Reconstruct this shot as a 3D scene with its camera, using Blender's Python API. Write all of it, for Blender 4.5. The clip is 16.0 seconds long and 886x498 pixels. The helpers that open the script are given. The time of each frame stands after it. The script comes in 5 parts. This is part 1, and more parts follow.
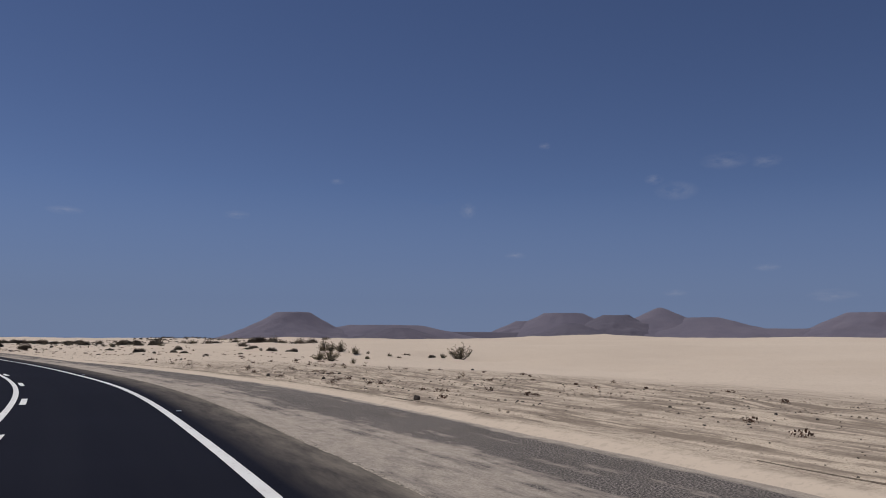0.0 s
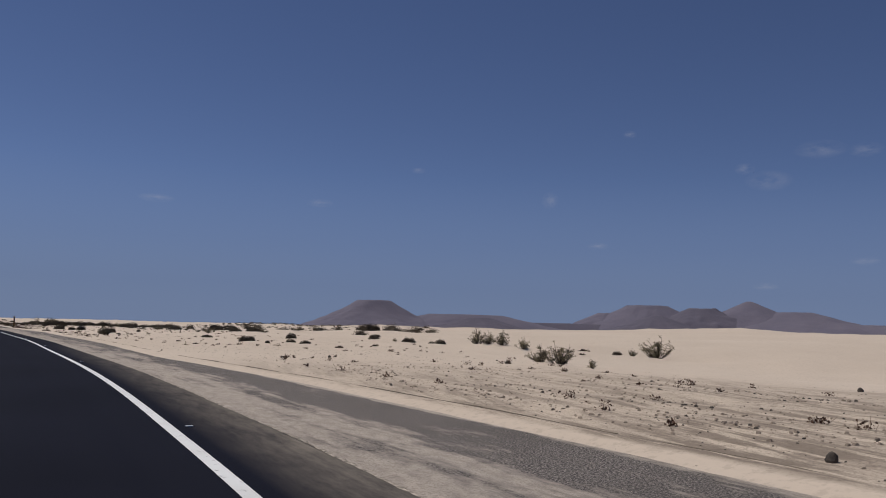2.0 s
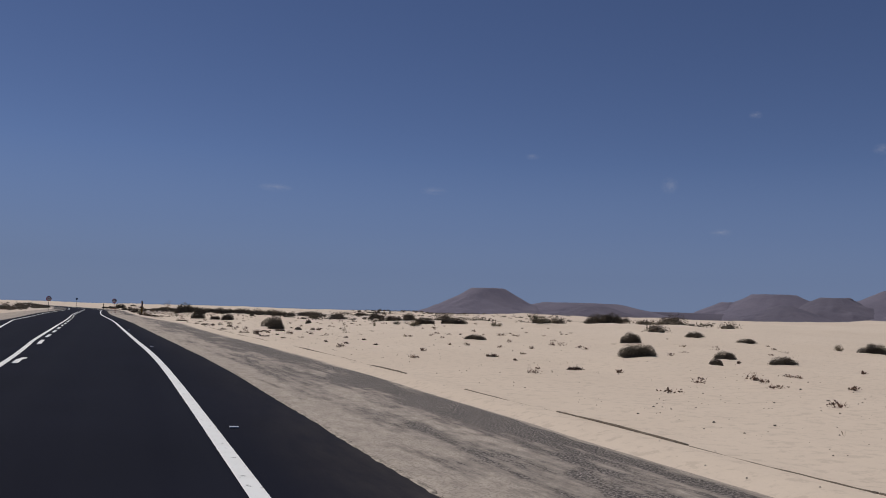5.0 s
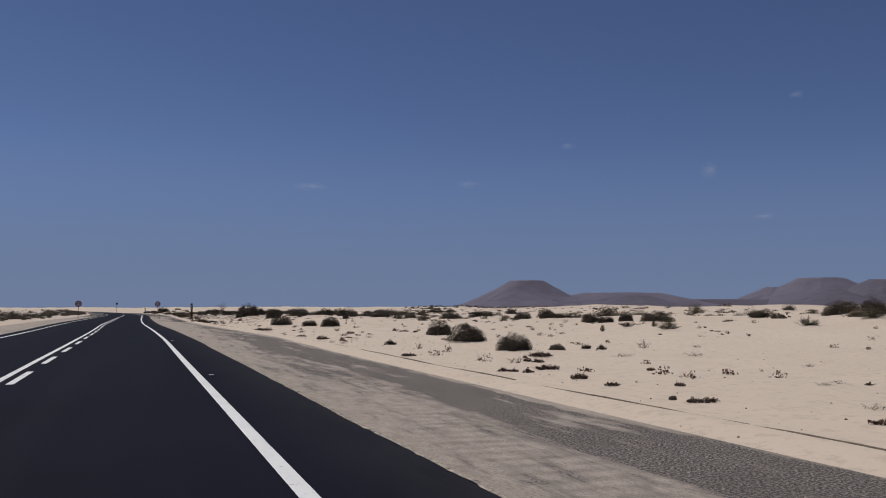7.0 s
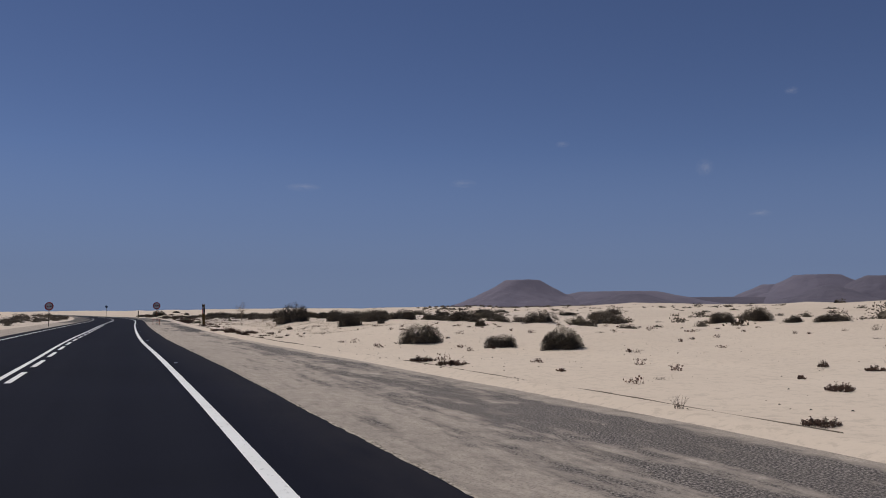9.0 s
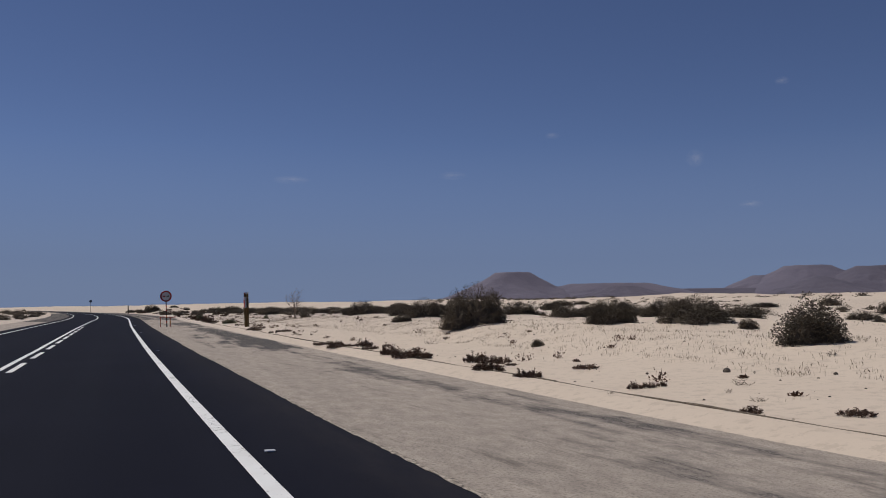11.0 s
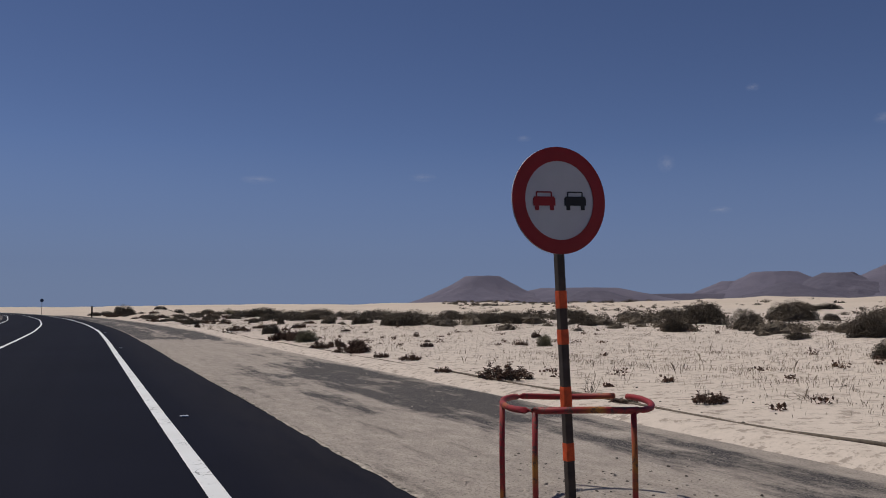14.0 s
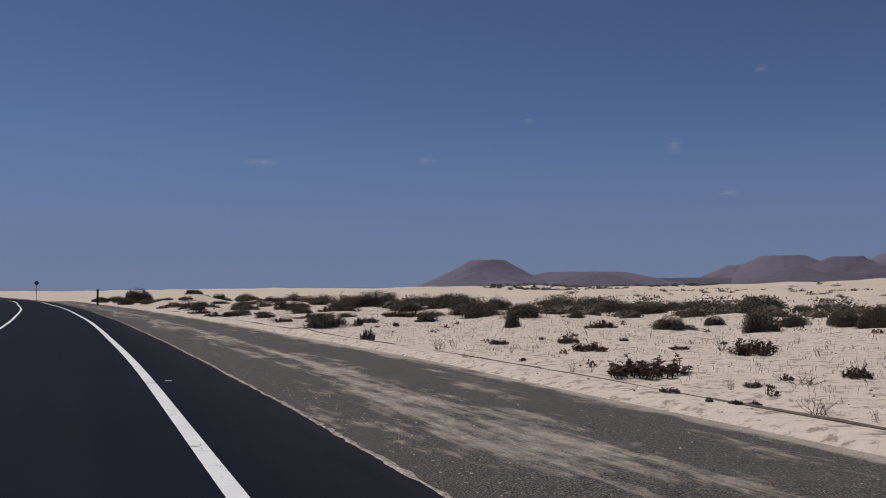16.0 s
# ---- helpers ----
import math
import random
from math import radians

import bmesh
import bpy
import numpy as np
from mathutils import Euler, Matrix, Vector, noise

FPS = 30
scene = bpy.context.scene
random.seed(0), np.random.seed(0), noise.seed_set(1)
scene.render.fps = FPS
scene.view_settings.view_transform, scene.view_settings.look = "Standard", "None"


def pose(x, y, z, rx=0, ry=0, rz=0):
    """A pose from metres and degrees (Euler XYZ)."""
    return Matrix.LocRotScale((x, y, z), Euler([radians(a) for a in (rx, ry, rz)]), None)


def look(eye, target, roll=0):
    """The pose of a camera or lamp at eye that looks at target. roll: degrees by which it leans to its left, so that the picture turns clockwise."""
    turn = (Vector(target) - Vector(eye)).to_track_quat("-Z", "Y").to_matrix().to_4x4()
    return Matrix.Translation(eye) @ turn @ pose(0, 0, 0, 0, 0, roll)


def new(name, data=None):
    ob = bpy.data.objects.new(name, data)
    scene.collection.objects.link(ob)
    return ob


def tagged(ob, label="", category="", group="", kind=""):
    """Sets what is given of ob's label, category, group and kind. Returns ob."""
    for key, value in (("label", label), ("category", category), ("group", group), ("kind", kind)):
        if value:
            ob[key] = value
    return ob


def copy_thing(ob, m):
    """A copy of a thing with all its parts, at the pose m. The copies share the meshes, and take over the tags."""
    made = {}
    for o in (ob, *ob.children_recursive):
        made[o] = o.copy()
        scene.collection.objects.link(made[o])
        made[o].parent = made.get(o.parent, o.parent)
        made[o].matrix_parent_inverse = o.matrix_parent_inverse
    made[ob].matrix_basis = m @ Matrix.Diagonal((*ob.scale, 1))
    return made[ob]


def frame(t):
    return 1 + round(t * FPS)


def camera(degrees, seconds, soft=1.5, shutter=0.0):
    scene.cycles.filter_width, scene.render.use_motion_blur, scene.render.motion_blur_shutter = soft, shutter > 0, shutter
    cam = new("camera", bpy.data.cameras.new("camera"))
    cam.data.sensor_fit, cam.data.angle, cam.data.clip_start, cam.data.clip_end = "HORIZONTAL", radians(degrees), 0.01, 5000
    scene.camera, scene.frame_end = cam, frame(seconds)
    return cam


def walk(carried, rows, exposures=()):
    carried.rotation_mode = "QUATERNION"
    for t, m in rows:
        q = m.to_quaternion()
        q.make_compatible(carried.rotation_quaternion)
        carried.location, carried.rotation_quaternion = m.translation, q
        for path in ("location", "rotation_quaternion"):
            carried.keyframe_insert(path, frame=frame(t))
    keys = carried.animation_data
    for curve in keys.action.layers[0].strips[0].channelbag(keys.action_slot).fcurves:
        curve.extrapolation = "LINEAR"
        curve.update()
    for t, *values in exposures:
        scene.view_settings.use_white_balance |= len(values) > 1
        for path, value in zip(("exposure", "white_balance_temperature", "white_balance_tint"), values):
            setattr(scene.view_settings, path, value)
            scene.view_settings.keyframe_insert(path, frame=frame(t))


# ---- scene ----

# ---------------------------------------------------------------- camera
cam = camera(55.3, 16.0, soft=1.0)
PATH = (  # seconds, x, y, height of the eye, pitch, roll, yaw
    (0.0, -0.04, -0.02, 1.38, 6.39, -0.47, 0.41), (0.5, -2.38, 5.91, 1.38, 6.34, -0.92, 1.84), (1.0, -4.92, 11.79, 1.38, 6.02, -1.01, 3.14),
    (1.5, -7.53, 17.67, 1.35, 5.93, -1.51, 4.30), (2.0, -10.42, 23.54, 1.35, 5.62, -1.58, 5.68), (2.5, -13.53, 29.38, 1.34, 5.21, -1.46, 7.91),
    (3.0, -16.97, 35.22, 1.31, 5.03, -1.08, 10.46), (3.5, -20.57, 41.01, 1.32, 4.81, -1.56, 11.93), (6.0, -41.18, 72.02, 1.34, 4.36, -1.36, 14.55),
    (6.5, -45.88, 78.70, 1.33, 4.08, -0.79, 15.72), (7.0, -50.67, 85.39, 1.33, 4.17, -0.26, 15.66), (7.5, -55.39, 92.17, 1.36, 4.52, 0.01, 15.44),
    (8.0, -60.21, 98.90, 1.36, 4.27, 0.24, 15.09), (8.5, -65.03, 105.65, 1.40, 4.21, 0.22, 15.29), (11.0, -91.60, 141.94, 1.36, 3.72, 0.64, 14.34),
    (11.5, -97.17, 149.67, 1.35, 3.43, 0.57, 14.27), (12.0, -102.79, 157.43, 1.34, 3.23, 0.10, 13.13), (12.5, -108.31, 165.21, 1.32, 3.71, -0.48, 12.96),
    (13.0, -113.84, 173.03, 1.32, 3.55, -0.53, 12.02), (13.5, -119.155, 180.715, 1.31, 3.69, -0.09, 12.07), (14.0, -124.60, 188.40, 1.35, 3.95, 0.22, 11.96),
    (14.5, -129.88, 196.05, 1.38, 4.06, -0.30, 10.93), (15.0, -135.22, 203.67, 1.34, 3.60, -0.05, 10.99), (15.5, -140.54, 211.30, 1.36, 3.26, -0.25, 11.37),
    (16.0, -145.96, 218.92, 1.38, 2.88, 0.21, 12.09),
)
walk(cam, [(t, pose(x, y, z, 90 + p, r, w)) for t, x, y, z, p, r, w in PATH], exposures=[(0.0, 0.0)])

# ---------------------------------------------------------------- light
SUN_AZ, SUN_EL = radians(74), radians(62)  # azimuth: counter-clockwise from +y
world = bpy.data.worlds.new("sky")
scene.world = world
world.use_nodes = True
wn, wl = world.node_tree.nodes, world.node_tree.links
sky = wn.new("ShaderNodeTexSky")
sky.sky_type = "NISHITA"
sky.sun_disc = False
sky.sun_elevation, sky.sun_rotation = SUN_EL, -SUN_AZ
sky.altitude, sky.air_density, sky.dust_density, sky.ozone_density = 1500, 0.8, 0.0, 4.0
tint = wn.new("ShaderNodeMix")
tint.data_type, tint.blend_type = "RGBA", "MULTIPLY"
tint.inputs[0].default_value = 1.0
tint.inputs[7].default_value = (1.03, 0.955, 1.09, 1)
wl.new(sky.outputs[0], tint.inputs[6])
wl.new(tint.outputs[2], wn["Background"].inputs[0])
wn["Background"].inputs[1].default_value = 0.0502
sun_dir = Vector((-math.sin(SUN_AZ) * math.cos(SUN_EL), math.cos(SUN_AZ) * math.cos(SUN_EL), math.sin(SUN_EL)))
sun = new("sun", bpy.data.lights.new("sun", "SUN"))
sun.data.energy, sun.data.angle, sun.data.color = 2.95, radians(0.53), (1.0, 0.95, 0.88)
sun.matrix_world = look(sun_dir * 50, (0, 0, 0))


# ---------------------------------------------------------------- materials
def material(name, rough=0.8, metal=0.0, spec=0.3):
    m = bpy.data.materials.new(name)
    m.use_nodes = True
    n, l = m.node_tree.nodes, m.node_tree.links
    b = n["Principled BSDF"]
    b.inputs["Roughness"].default_value, b.inputs["Metallic"].default_value = rough, metal
    b.inputs["Specular IOR Level"].default_value = spec
    return m, n, l, b


def coords(n, l, scale=(1, 1, 1), kind="Object"):
    tc, mp = n.new("ShaderNodeTexCoord"), n.new("ShaderNodeMapping")
    mp.inputs["Scale"].default_value = scale
    l.new(tc.outputs[kind], mp.inputs[0])
    return mp.outputs[0]


def noise_of(n, l, vec, scale, detail=4.0, rough=0.55):
    t = n.new("ShaderNodeTexNoise")
    t.inputs["Scale"].default_value, t.inputs["Detail"].default_value, t.inputs["Roughness"].default_value = scale, detail, rough
    l.new(vec, t.inputs["Vector"])
    return t.outputs["Fac"]


def ramp(n, l, fac, *stops):
    r = n.new("ShaderNodeValToRGB")
    while len(r.color_ramp.elements) < len(stops):
        r.color_ramp.elements.new(0.5)
    for e, (p, c) in zip(r.color_ramp.elements, stops):
        e.position = p
        e.color = (*c, 1) if isinstance(c, tuple) else (c, c, c, 1)
    l.new(fac, r.inputs[0])
    return r.outputs[0]


def mix(n, l, fac, a, b, how="MIX"):
    m = n.new("ShaderNodeMix")
    m.data_type, m.blend_type = "RGBA", how
    for s, v in ((m.inputs[0], fac), (m.inputs[6], a), (m.inputs[7], b)):
        if isinstance(v, (int, float)):
            s.default_value = v if s == m.inputs[0] else (v, v, v, 1)
        elif isinstance(v, tuple):
            s.default_value = (*v, 1)
        else:
            l.new(v, s)
    return m.outputs[2]


def bump(n, l, b, height, strength, distance):
    u = n.new("ShaderNodeBump")
    u.inputs["Strength"].default_value, u.inputs["Distance"].default_value = strength, distance
    l.new(height, u.inputs["Height"])
    l.new(u.outputs[0], b.inputs["Normal"])


def plain(name, colour, rough=0.6, metal=0.0, vary=0.15, scale=6.0):
    m, n, l, b = material(name, rough, metal)
    v = coords(n, l)
    f = noise_of(n, l, v, scale, 5)
    dark = tuple(c * (1 - vary) for c in colour)
    light = tuple(min(1, c * (1 + vary)) for c in colour)
    l.new(ramp(n, l, f, (0.3, dark), (0.7, light)), b.inputs["Base Color"])
    bump(n, l, b, noise_of(n, l, v, scale * 8, 3), 0.15, 0.01)
    return m


def number(n, l, op, a, b):
    m = n.new("ShaderNodeMath")
    m.operation, m.use_clamp = op, False
    for s, v in zip(m.inputs, (a, b)):
        if isinstance(v, (int, float)):
            s.default_value = v
        else:
            l.new(v, s)
    return m.outputs[0]


def uv_axes(n, l):
    sep = n.new("ShaderNodeSeparateXYZ")
    l.new(coords(n, l, kind="UV"), sep.inputs[0])
    return sep.outputs[0], sep.outputs[1]


def away_from(n, l, v, x, y):
    m = n.new("ShaderNodeVectorMath")
    m.operation = "DISTANCE"
    l.new(v, m.inputs[0])
    m.inputs[1].default_value = (x, y, 0)
    return m.outputs["Value"]


def sand_material():
    m, n, l, b = material("sand", 0.95, 0.0, 0.1)
    v = coords(n, l)
    big = noise_of(n, l, v, 0.02, 3)
    mid = noise_of(n, l, v, 0.5, 5, 0.6)
    fine = noise_of(n, l, v, 5.0, 6, 0.7)
    tiny = noise_of(n, l, v, 26.0, 4, 0.7)
    c = ramp(n, l, big, (0.35, (0.556, 0.455, 0.358)), (0.65, (0.615, 0.514, 0.414)))
    c = mix(n, l, ramp(n, l, mid, (0.4, 0.0), (0.8, 0.30)), c, (0.512, 0.416, 0.322))
    thick = ramp(n, l, number(n, l, "MULTIPLY", away_from(n, l, v, -142.0, 240.0), 0.01), (0.32, 1.0), (0.85, 0.25))
    c = mix(n, l, number(n, l, "MULTIPLY", thick, 0.6), c, (0.650, 0.568, 0.502))
    # stony ground beside the first bend, in bands along the road
    sep = n.new("ShaderNodeSeparateXYZ")
    l.new(v, sep.inputs[0])
    out = number(n, l, "ADD", number(n, l, "MULTIPLY", sep.outputs[0], 0.927), number(n, l, "MULTIPLY", sep.outputs[1], 0.375))
    ahead = number(n, l, "SUBTRACT", number(n, l, "MULTIPLY", sep.outputs[1], 0.927), number(n, l, "MULTIPLY", sep.outputs[0], 0.375))
    both = n.new("ShaderNodeCombineXYZ")
    l.new(number(n, l, "MULTIPLY", ahead, 0.16), both.inputs[0])
    l.new(number(n, l, "MULTIPLY", out, 1.1), both.inputs[1])
    band = noise_of(n, l, both.outputs[0], 1.0, 7, 0.68)
    thread = noise_of(n, l, both.outputs[0], 2.3, 8, 0.66)
    ud = uv_axes(n, l)[1]
    reach = number(n, l, "ADD", out, number(n, l, "MULTIPLY", number(n, l, "SUBTRACT", big, 0.5), 30.0))
    reach = number(n, l, "ADD", reach, number(n, l, "MULTIPLY", number(n, l, "SUBTRACT", mid, 0.5), 9.0))
    beyond = ramp(n, l, number(n, l, "MULTIPLY", number(n, l, "ADD", ud, number(n, l, "MULTIPLY", mid, 0.5)), 0.1), (0.528, 0.0), (0.556, 1.0))
    stony = number(n, l, "MULTIPLY", ramp(n, l, number(n, l, "MULTIPLY", reach, 0.02), (0.30, 1.0), (0.52, 0.0)),
                   ramp(n, l, number(n, l, "MULTIPLY", number(n, l, "ADD", ahead, number(n, l, "MULTIPLY", mid, 14.0)), 0.01), (0.42, 1.0), (0.68, 0.0)))
    stony = number(n, l, "MULTIPLY", stony, beyond)
    c = mix(n, l, number(n, l, "MULTIPLY", stony, 0.55), c, (0.40, 0.328, 0.258))
    c = mix(n, l, number(n, l, "MULTIPLY", stony, ramp(n, l, band, (0.45, 0.0), (0.55, 0.90))), c, (0.215, 0.172, 0.135))
    c = mix(n, l, number(n, l, "MULTIPLY", stony, ramp(n, l, fine, (0.54, 0.0), (0.62, 0.75))), c, (0.19, 0.152, 0.12))
    c = mix(n, l, number(n, l, "MULTIPLY", stony, ramp(n, l, thread, (0.50, 0.0), (0.57, 0.9))), c, (0.60, 0.50, 0.395))
    c = mix(n, l, number(n, l, "MULTIPLY", stony, ramp(n, l, tiny, (0.54, 0.0), (0.62, 0.8))), c, (0.165, 0.13, 0.103))
    # litter of dry stalks and dark grit, thicker towards the end of the stretch
    mottle = noise_of(n, l, v, 5.5, 7, 0.72)
    c = mix(n, l, number(n, l, "MULTIPLY", thick, ramp(n, l, mottle, (0.45, 0.0), (0.60, 0.45))), c, (0.42, 0.35, 0.285))
    c = mix(n, l, number(n, l, "MULTIPLY", thick, ramp(n, l, number(n, l, "MULTIPLY", fine, mottle), (0.275, 0.0), (0.32, 0.75))), c, (0.22, 0.175, 0.14))
    c = mix(n, l, number(n, l, "MULTIPLY", thick, ramp(n, l, tiny, (0.56, 0.0), (0.70, 0.55))), c, (0.30, 0.24, 0.19))
    l.new(c, b.inputs["Base Color"])
    bump(n, l, b, mix(n, l, 0.4, mix(n, l, 0.5, mid, fine), tiny), 0.17, 0.05)
    return m


def asphalt_material():
    m, n, l, b = material("asphalt", 0.9, 0.0, 0.08)
    v = coords(n, l)
    u, d = uv_axes(n, l)
    big = noise_of(n, l, v, 0.25, 4)
    grit = noise_of(n, l, v, 90.0, 3)
    c = ramp(n, l, big, (0.3, (0.0050, 0.0054, 0.0110)), (0.7, (0.0076, 0.0082, 0.0160)))
    c = mix(n, l, ramp(n, l, grit, (0.55, 0.0), (0.75, 0.35)), c, (0.024, 0.025, 0.037))
    # wheel tracks, a little paler, and sand blown over the outer margin
    track = noise_of(n, l, coords(n, l, (0.02, 1.1, 1), "UV"), 1.0, 3)
    c = mix(n, l, ramp(n, l, track, (0.45, 0.0), (0.8, 0.25)), c, (0.020, 0.021, 0.028))
    blown = noise_of(n, l, coords(n, l, (0.5, 2.6, 1), "UV"), 1.0, 9, 0.78)
    edge = ramp(n, l, number(n, l, "ADD", number(n, l, "MULTIPLY", d, 0.5), 0.0), (0.12, 0.0), (0.66, 1.0))
    early = ramp(n, l, number(n, l, "MULTIPLY", u, 0.01), (0.30, 0.95), (0.80, 0.06))
    c = mix(n, l, number(n, l, "MULTIPLY", number(n, l, "MULTIPLY", edge, early), ramp(n, l, blown, (0.30, 0.15), (0.62, 1.0))), c, (0.25, 0.215, 0.178))
    l.new(c, b.inputs["Base Color"])
    bump(n, l, b, grit, 0.4, 0.004)
    return m


def old_asphalt_material():
    """Worn asphalt of the lay-by: gravelly and grey, with sand drifted in from the carriageway's edge."""
    m, n, l, b = material("old_asphalt", 0.92, 0.0, 0.15)
    v = coords(n, l)
    u, d = uv_axes(n, l)
    far = number(n, l, "MULTIPLY", u, 1 / 400)
    grit = noise_of(n, l, v, 60.0, 3, 0.7)
    stones = noise_of(n, l, v, 36.0, 3, 0.65)
    clod = noise_of(n, l, coords(n, l, (2.2, 4.5, 1), "UV"), 1.0, 8, 0.76)
    streak = noise_of(n, l, coords(n, l, (0.13, 1.1, 1), "UV"), 1.0, 8, 0.62)
    wisp = noise_of(n, l, coords(n, l, (0.35, 2.6, 1), "UV"), 1.0, 9, 0.70)
    patch = noise_of(n, l, v, 0.55, 7, 0.66)
    # the bared surface: grey gravel in the first half, newer and darker further on
    gravel = ramp(n, l, stones, (0.38, (0.040, 0.036, 0.035)), (0.50, (0.125, 0.110, 0.102)), (0.60, (0.40, 0.35, 0.315)))
    dark = ramp(n, l, grit, (0.38, (0.032, 0.031, 0.033)), (0.50, (0.066, 0.061, 0.060)), (0.61, (0.25, 0.218, 0.195)))
    c = mix(n, l, ramp(n, l, far, (0.42, 0.0), (0.485, 1.0)), gravel, dark)
    c = mix(n, l, ramp(n, l, patch, (0.42, 0.0), (0.66, 0.45)), c, (0.105, 0.092, 0.082))
    # how far the sand has drifted in, along the lay-by and across it
    deep = number(n, l, "MULTIPLY", d, 0.2)
    wedge = ramp(n, l, deep, (0.24, 0.92), (0.32, 0.66), (0.42, 0.58), (0.54, 0.48), (0.62, 0.36), (0.70, 0.22), (0.84, 0.16), (1.0, 0.22))
    outer = ramp(n, l, deep, (0.24, 0.84), (0.42, 0.66), (0.54, 0.50), (0.66, 0.38), (0.78, 0.16), (1.0, 0.12))
    late = ramp(n, l, deep, (0.24, 0.22), (0.30, 0.10), (0.42, 0.22), (0.54, 0.40), (0.66, 0.38), (0.76, 0.24), (1.0, 0.14))
    across = mix(n, l, ramp(n, l, far, (0.42, 0.0), (0.48, 1.0)), wedge, outer)
    across = mix(n, l, ramp(n, l, number(n, l, "ADD", far, number(n, l, "MULTIPLY", number(n, l, "SUBTRACT", clod, 0.5), 0.006)), (0.662, 0.0), (0.666, 1.0)), across, late)
    along = ramp(n, l, far, (0.0, 0.02), (0.20, 0.02), (0.33, 0.02), (0.40, 0.20), (0.45, 0.36), (0.487, 0.40), (0.493, 0.06), (0.545, 0.10), (0.565, 0.30),
                 (0.586, 0.26), (0.593, -0.22), (0.616, -0.22), (0.622, 0.45), (0.660, 0.42), (0.666, -0.05), (0.72, -0.10), (0.80, -0.20))
    cover = number(n, l, "ADD", number(n, l, "ADD", along, across), ramp(n, l, deep, (0.90, 0.0), (0.98, 0.9)))
    # the sand heaped round the guarded signpost
    cover = number(n, l, "ADD", cover, ramp(n, l, number(n, l, "MULTIPLY", away_from(n, l, v, -124.9, 194.5), 0.2), (0.12, 0.45), (0.34, 0.0)))
    for f, amount in ((streak, 1.25), (wisp, 1.35), (patch, 0.75), (clod, 0.55)):
        cover = number(n, l, "ADD", cover, number(n, l, "MULTIPLY", number(n, l, "SUBTRACT", f, 0.5), amount))
    pale = mix(n, l, ramp(n, l, clod, (0.38, 0.0), (0.64, 1.0)), (0.345, 0.292, 0.248), (0.51, 0.435, 0.368))
    pale = mix(n, l, ramp(n, l, streak, (0.40, 0.30), (0.60, 0.0)), pale, (0.25, 0.215, 0.186))
    pale = mix(n, l, number(n, l, "MULTIPLY", ramp(n, l, far, (0.14, 0.40), (0.24, 0.15)), ramp(n, l, clod, (0.36, 0.3), (0.60, 1.0))), pale, (0.60, 0.52, 0.44))
    pale = mix(n, l, ramp(n, l, stones, (0.52, 0.0), (0.60, 0.55)), pale, (0.17, 0.146, 0.127))
    pale = mix(n, l, number(n, l, "MULTIPLY", ramp(n, l, wisp, (0.30, 0.8), (0.44, 0.0)), ramp(n, l, grit, (0.40, 0.4), (0.55, 1.0))), pale, (0.11, 0.093, 0.080))
    c = mix(n, l, ramp(n, l, cover, (0.33, 0.0), (0.47, 0.56), (0.61, 0.96)), c, pale)
    l.new(c, b.inputs["Base Color"])
    # tyre ripples across the drifted sand
    wave = n.new("ShaderNodeTexWave")
    wave.inputs["Scale"].default_value, wave.inputs["Distortion"].default_value, wave.inputs["Detail"].default_value = 0.9, 3.0, 2.0
    l.new(coords(n, l, (1.0, 0.35, 1), "UV"), wave.inputs["Vector"])
    tyre = number(n, l, "MULTIPLY", wave.outputs["Fac"], number(n, l, "MULTIPLY", ramp(n, l, deep, (0.30, 0.0), (0.40, 1.0), (0.52, 1.0), (0.60, 0.0)),
                                                               ramp(n, l, far, (0.22, 0.0), (0.25, 1.0), (0.33, 1.0), (0.36, 0.0))))
    bump(n, l, b, number(n, l, "ADD", number(n, l, "ADD", mix(n, l, 0.5, grit, stones), number(n, l, "MULTIPLY", clod, 2.0)), number(n, l, "MULTIPLY", tyre, 1.5)), 0.8, 0.03)
    return m


def crust_material():
    m, n, l, b = material("sandy_crust", 0.95, 0.0, 0.1)
    f = noise_of(n, l, coords(n, l), 11.0, 6, 0.75)
    l.new(ramp(n, l, f, (0.36, (0.07, 0.063, 0.058)), (0.46, (0.30, 0.258, 0.215)), (0.62, (0.56, 0.485, 0.405))), b.inputs["Base Color"])
    bump(n, l, b, f, 0.8, 0.02)
    return m


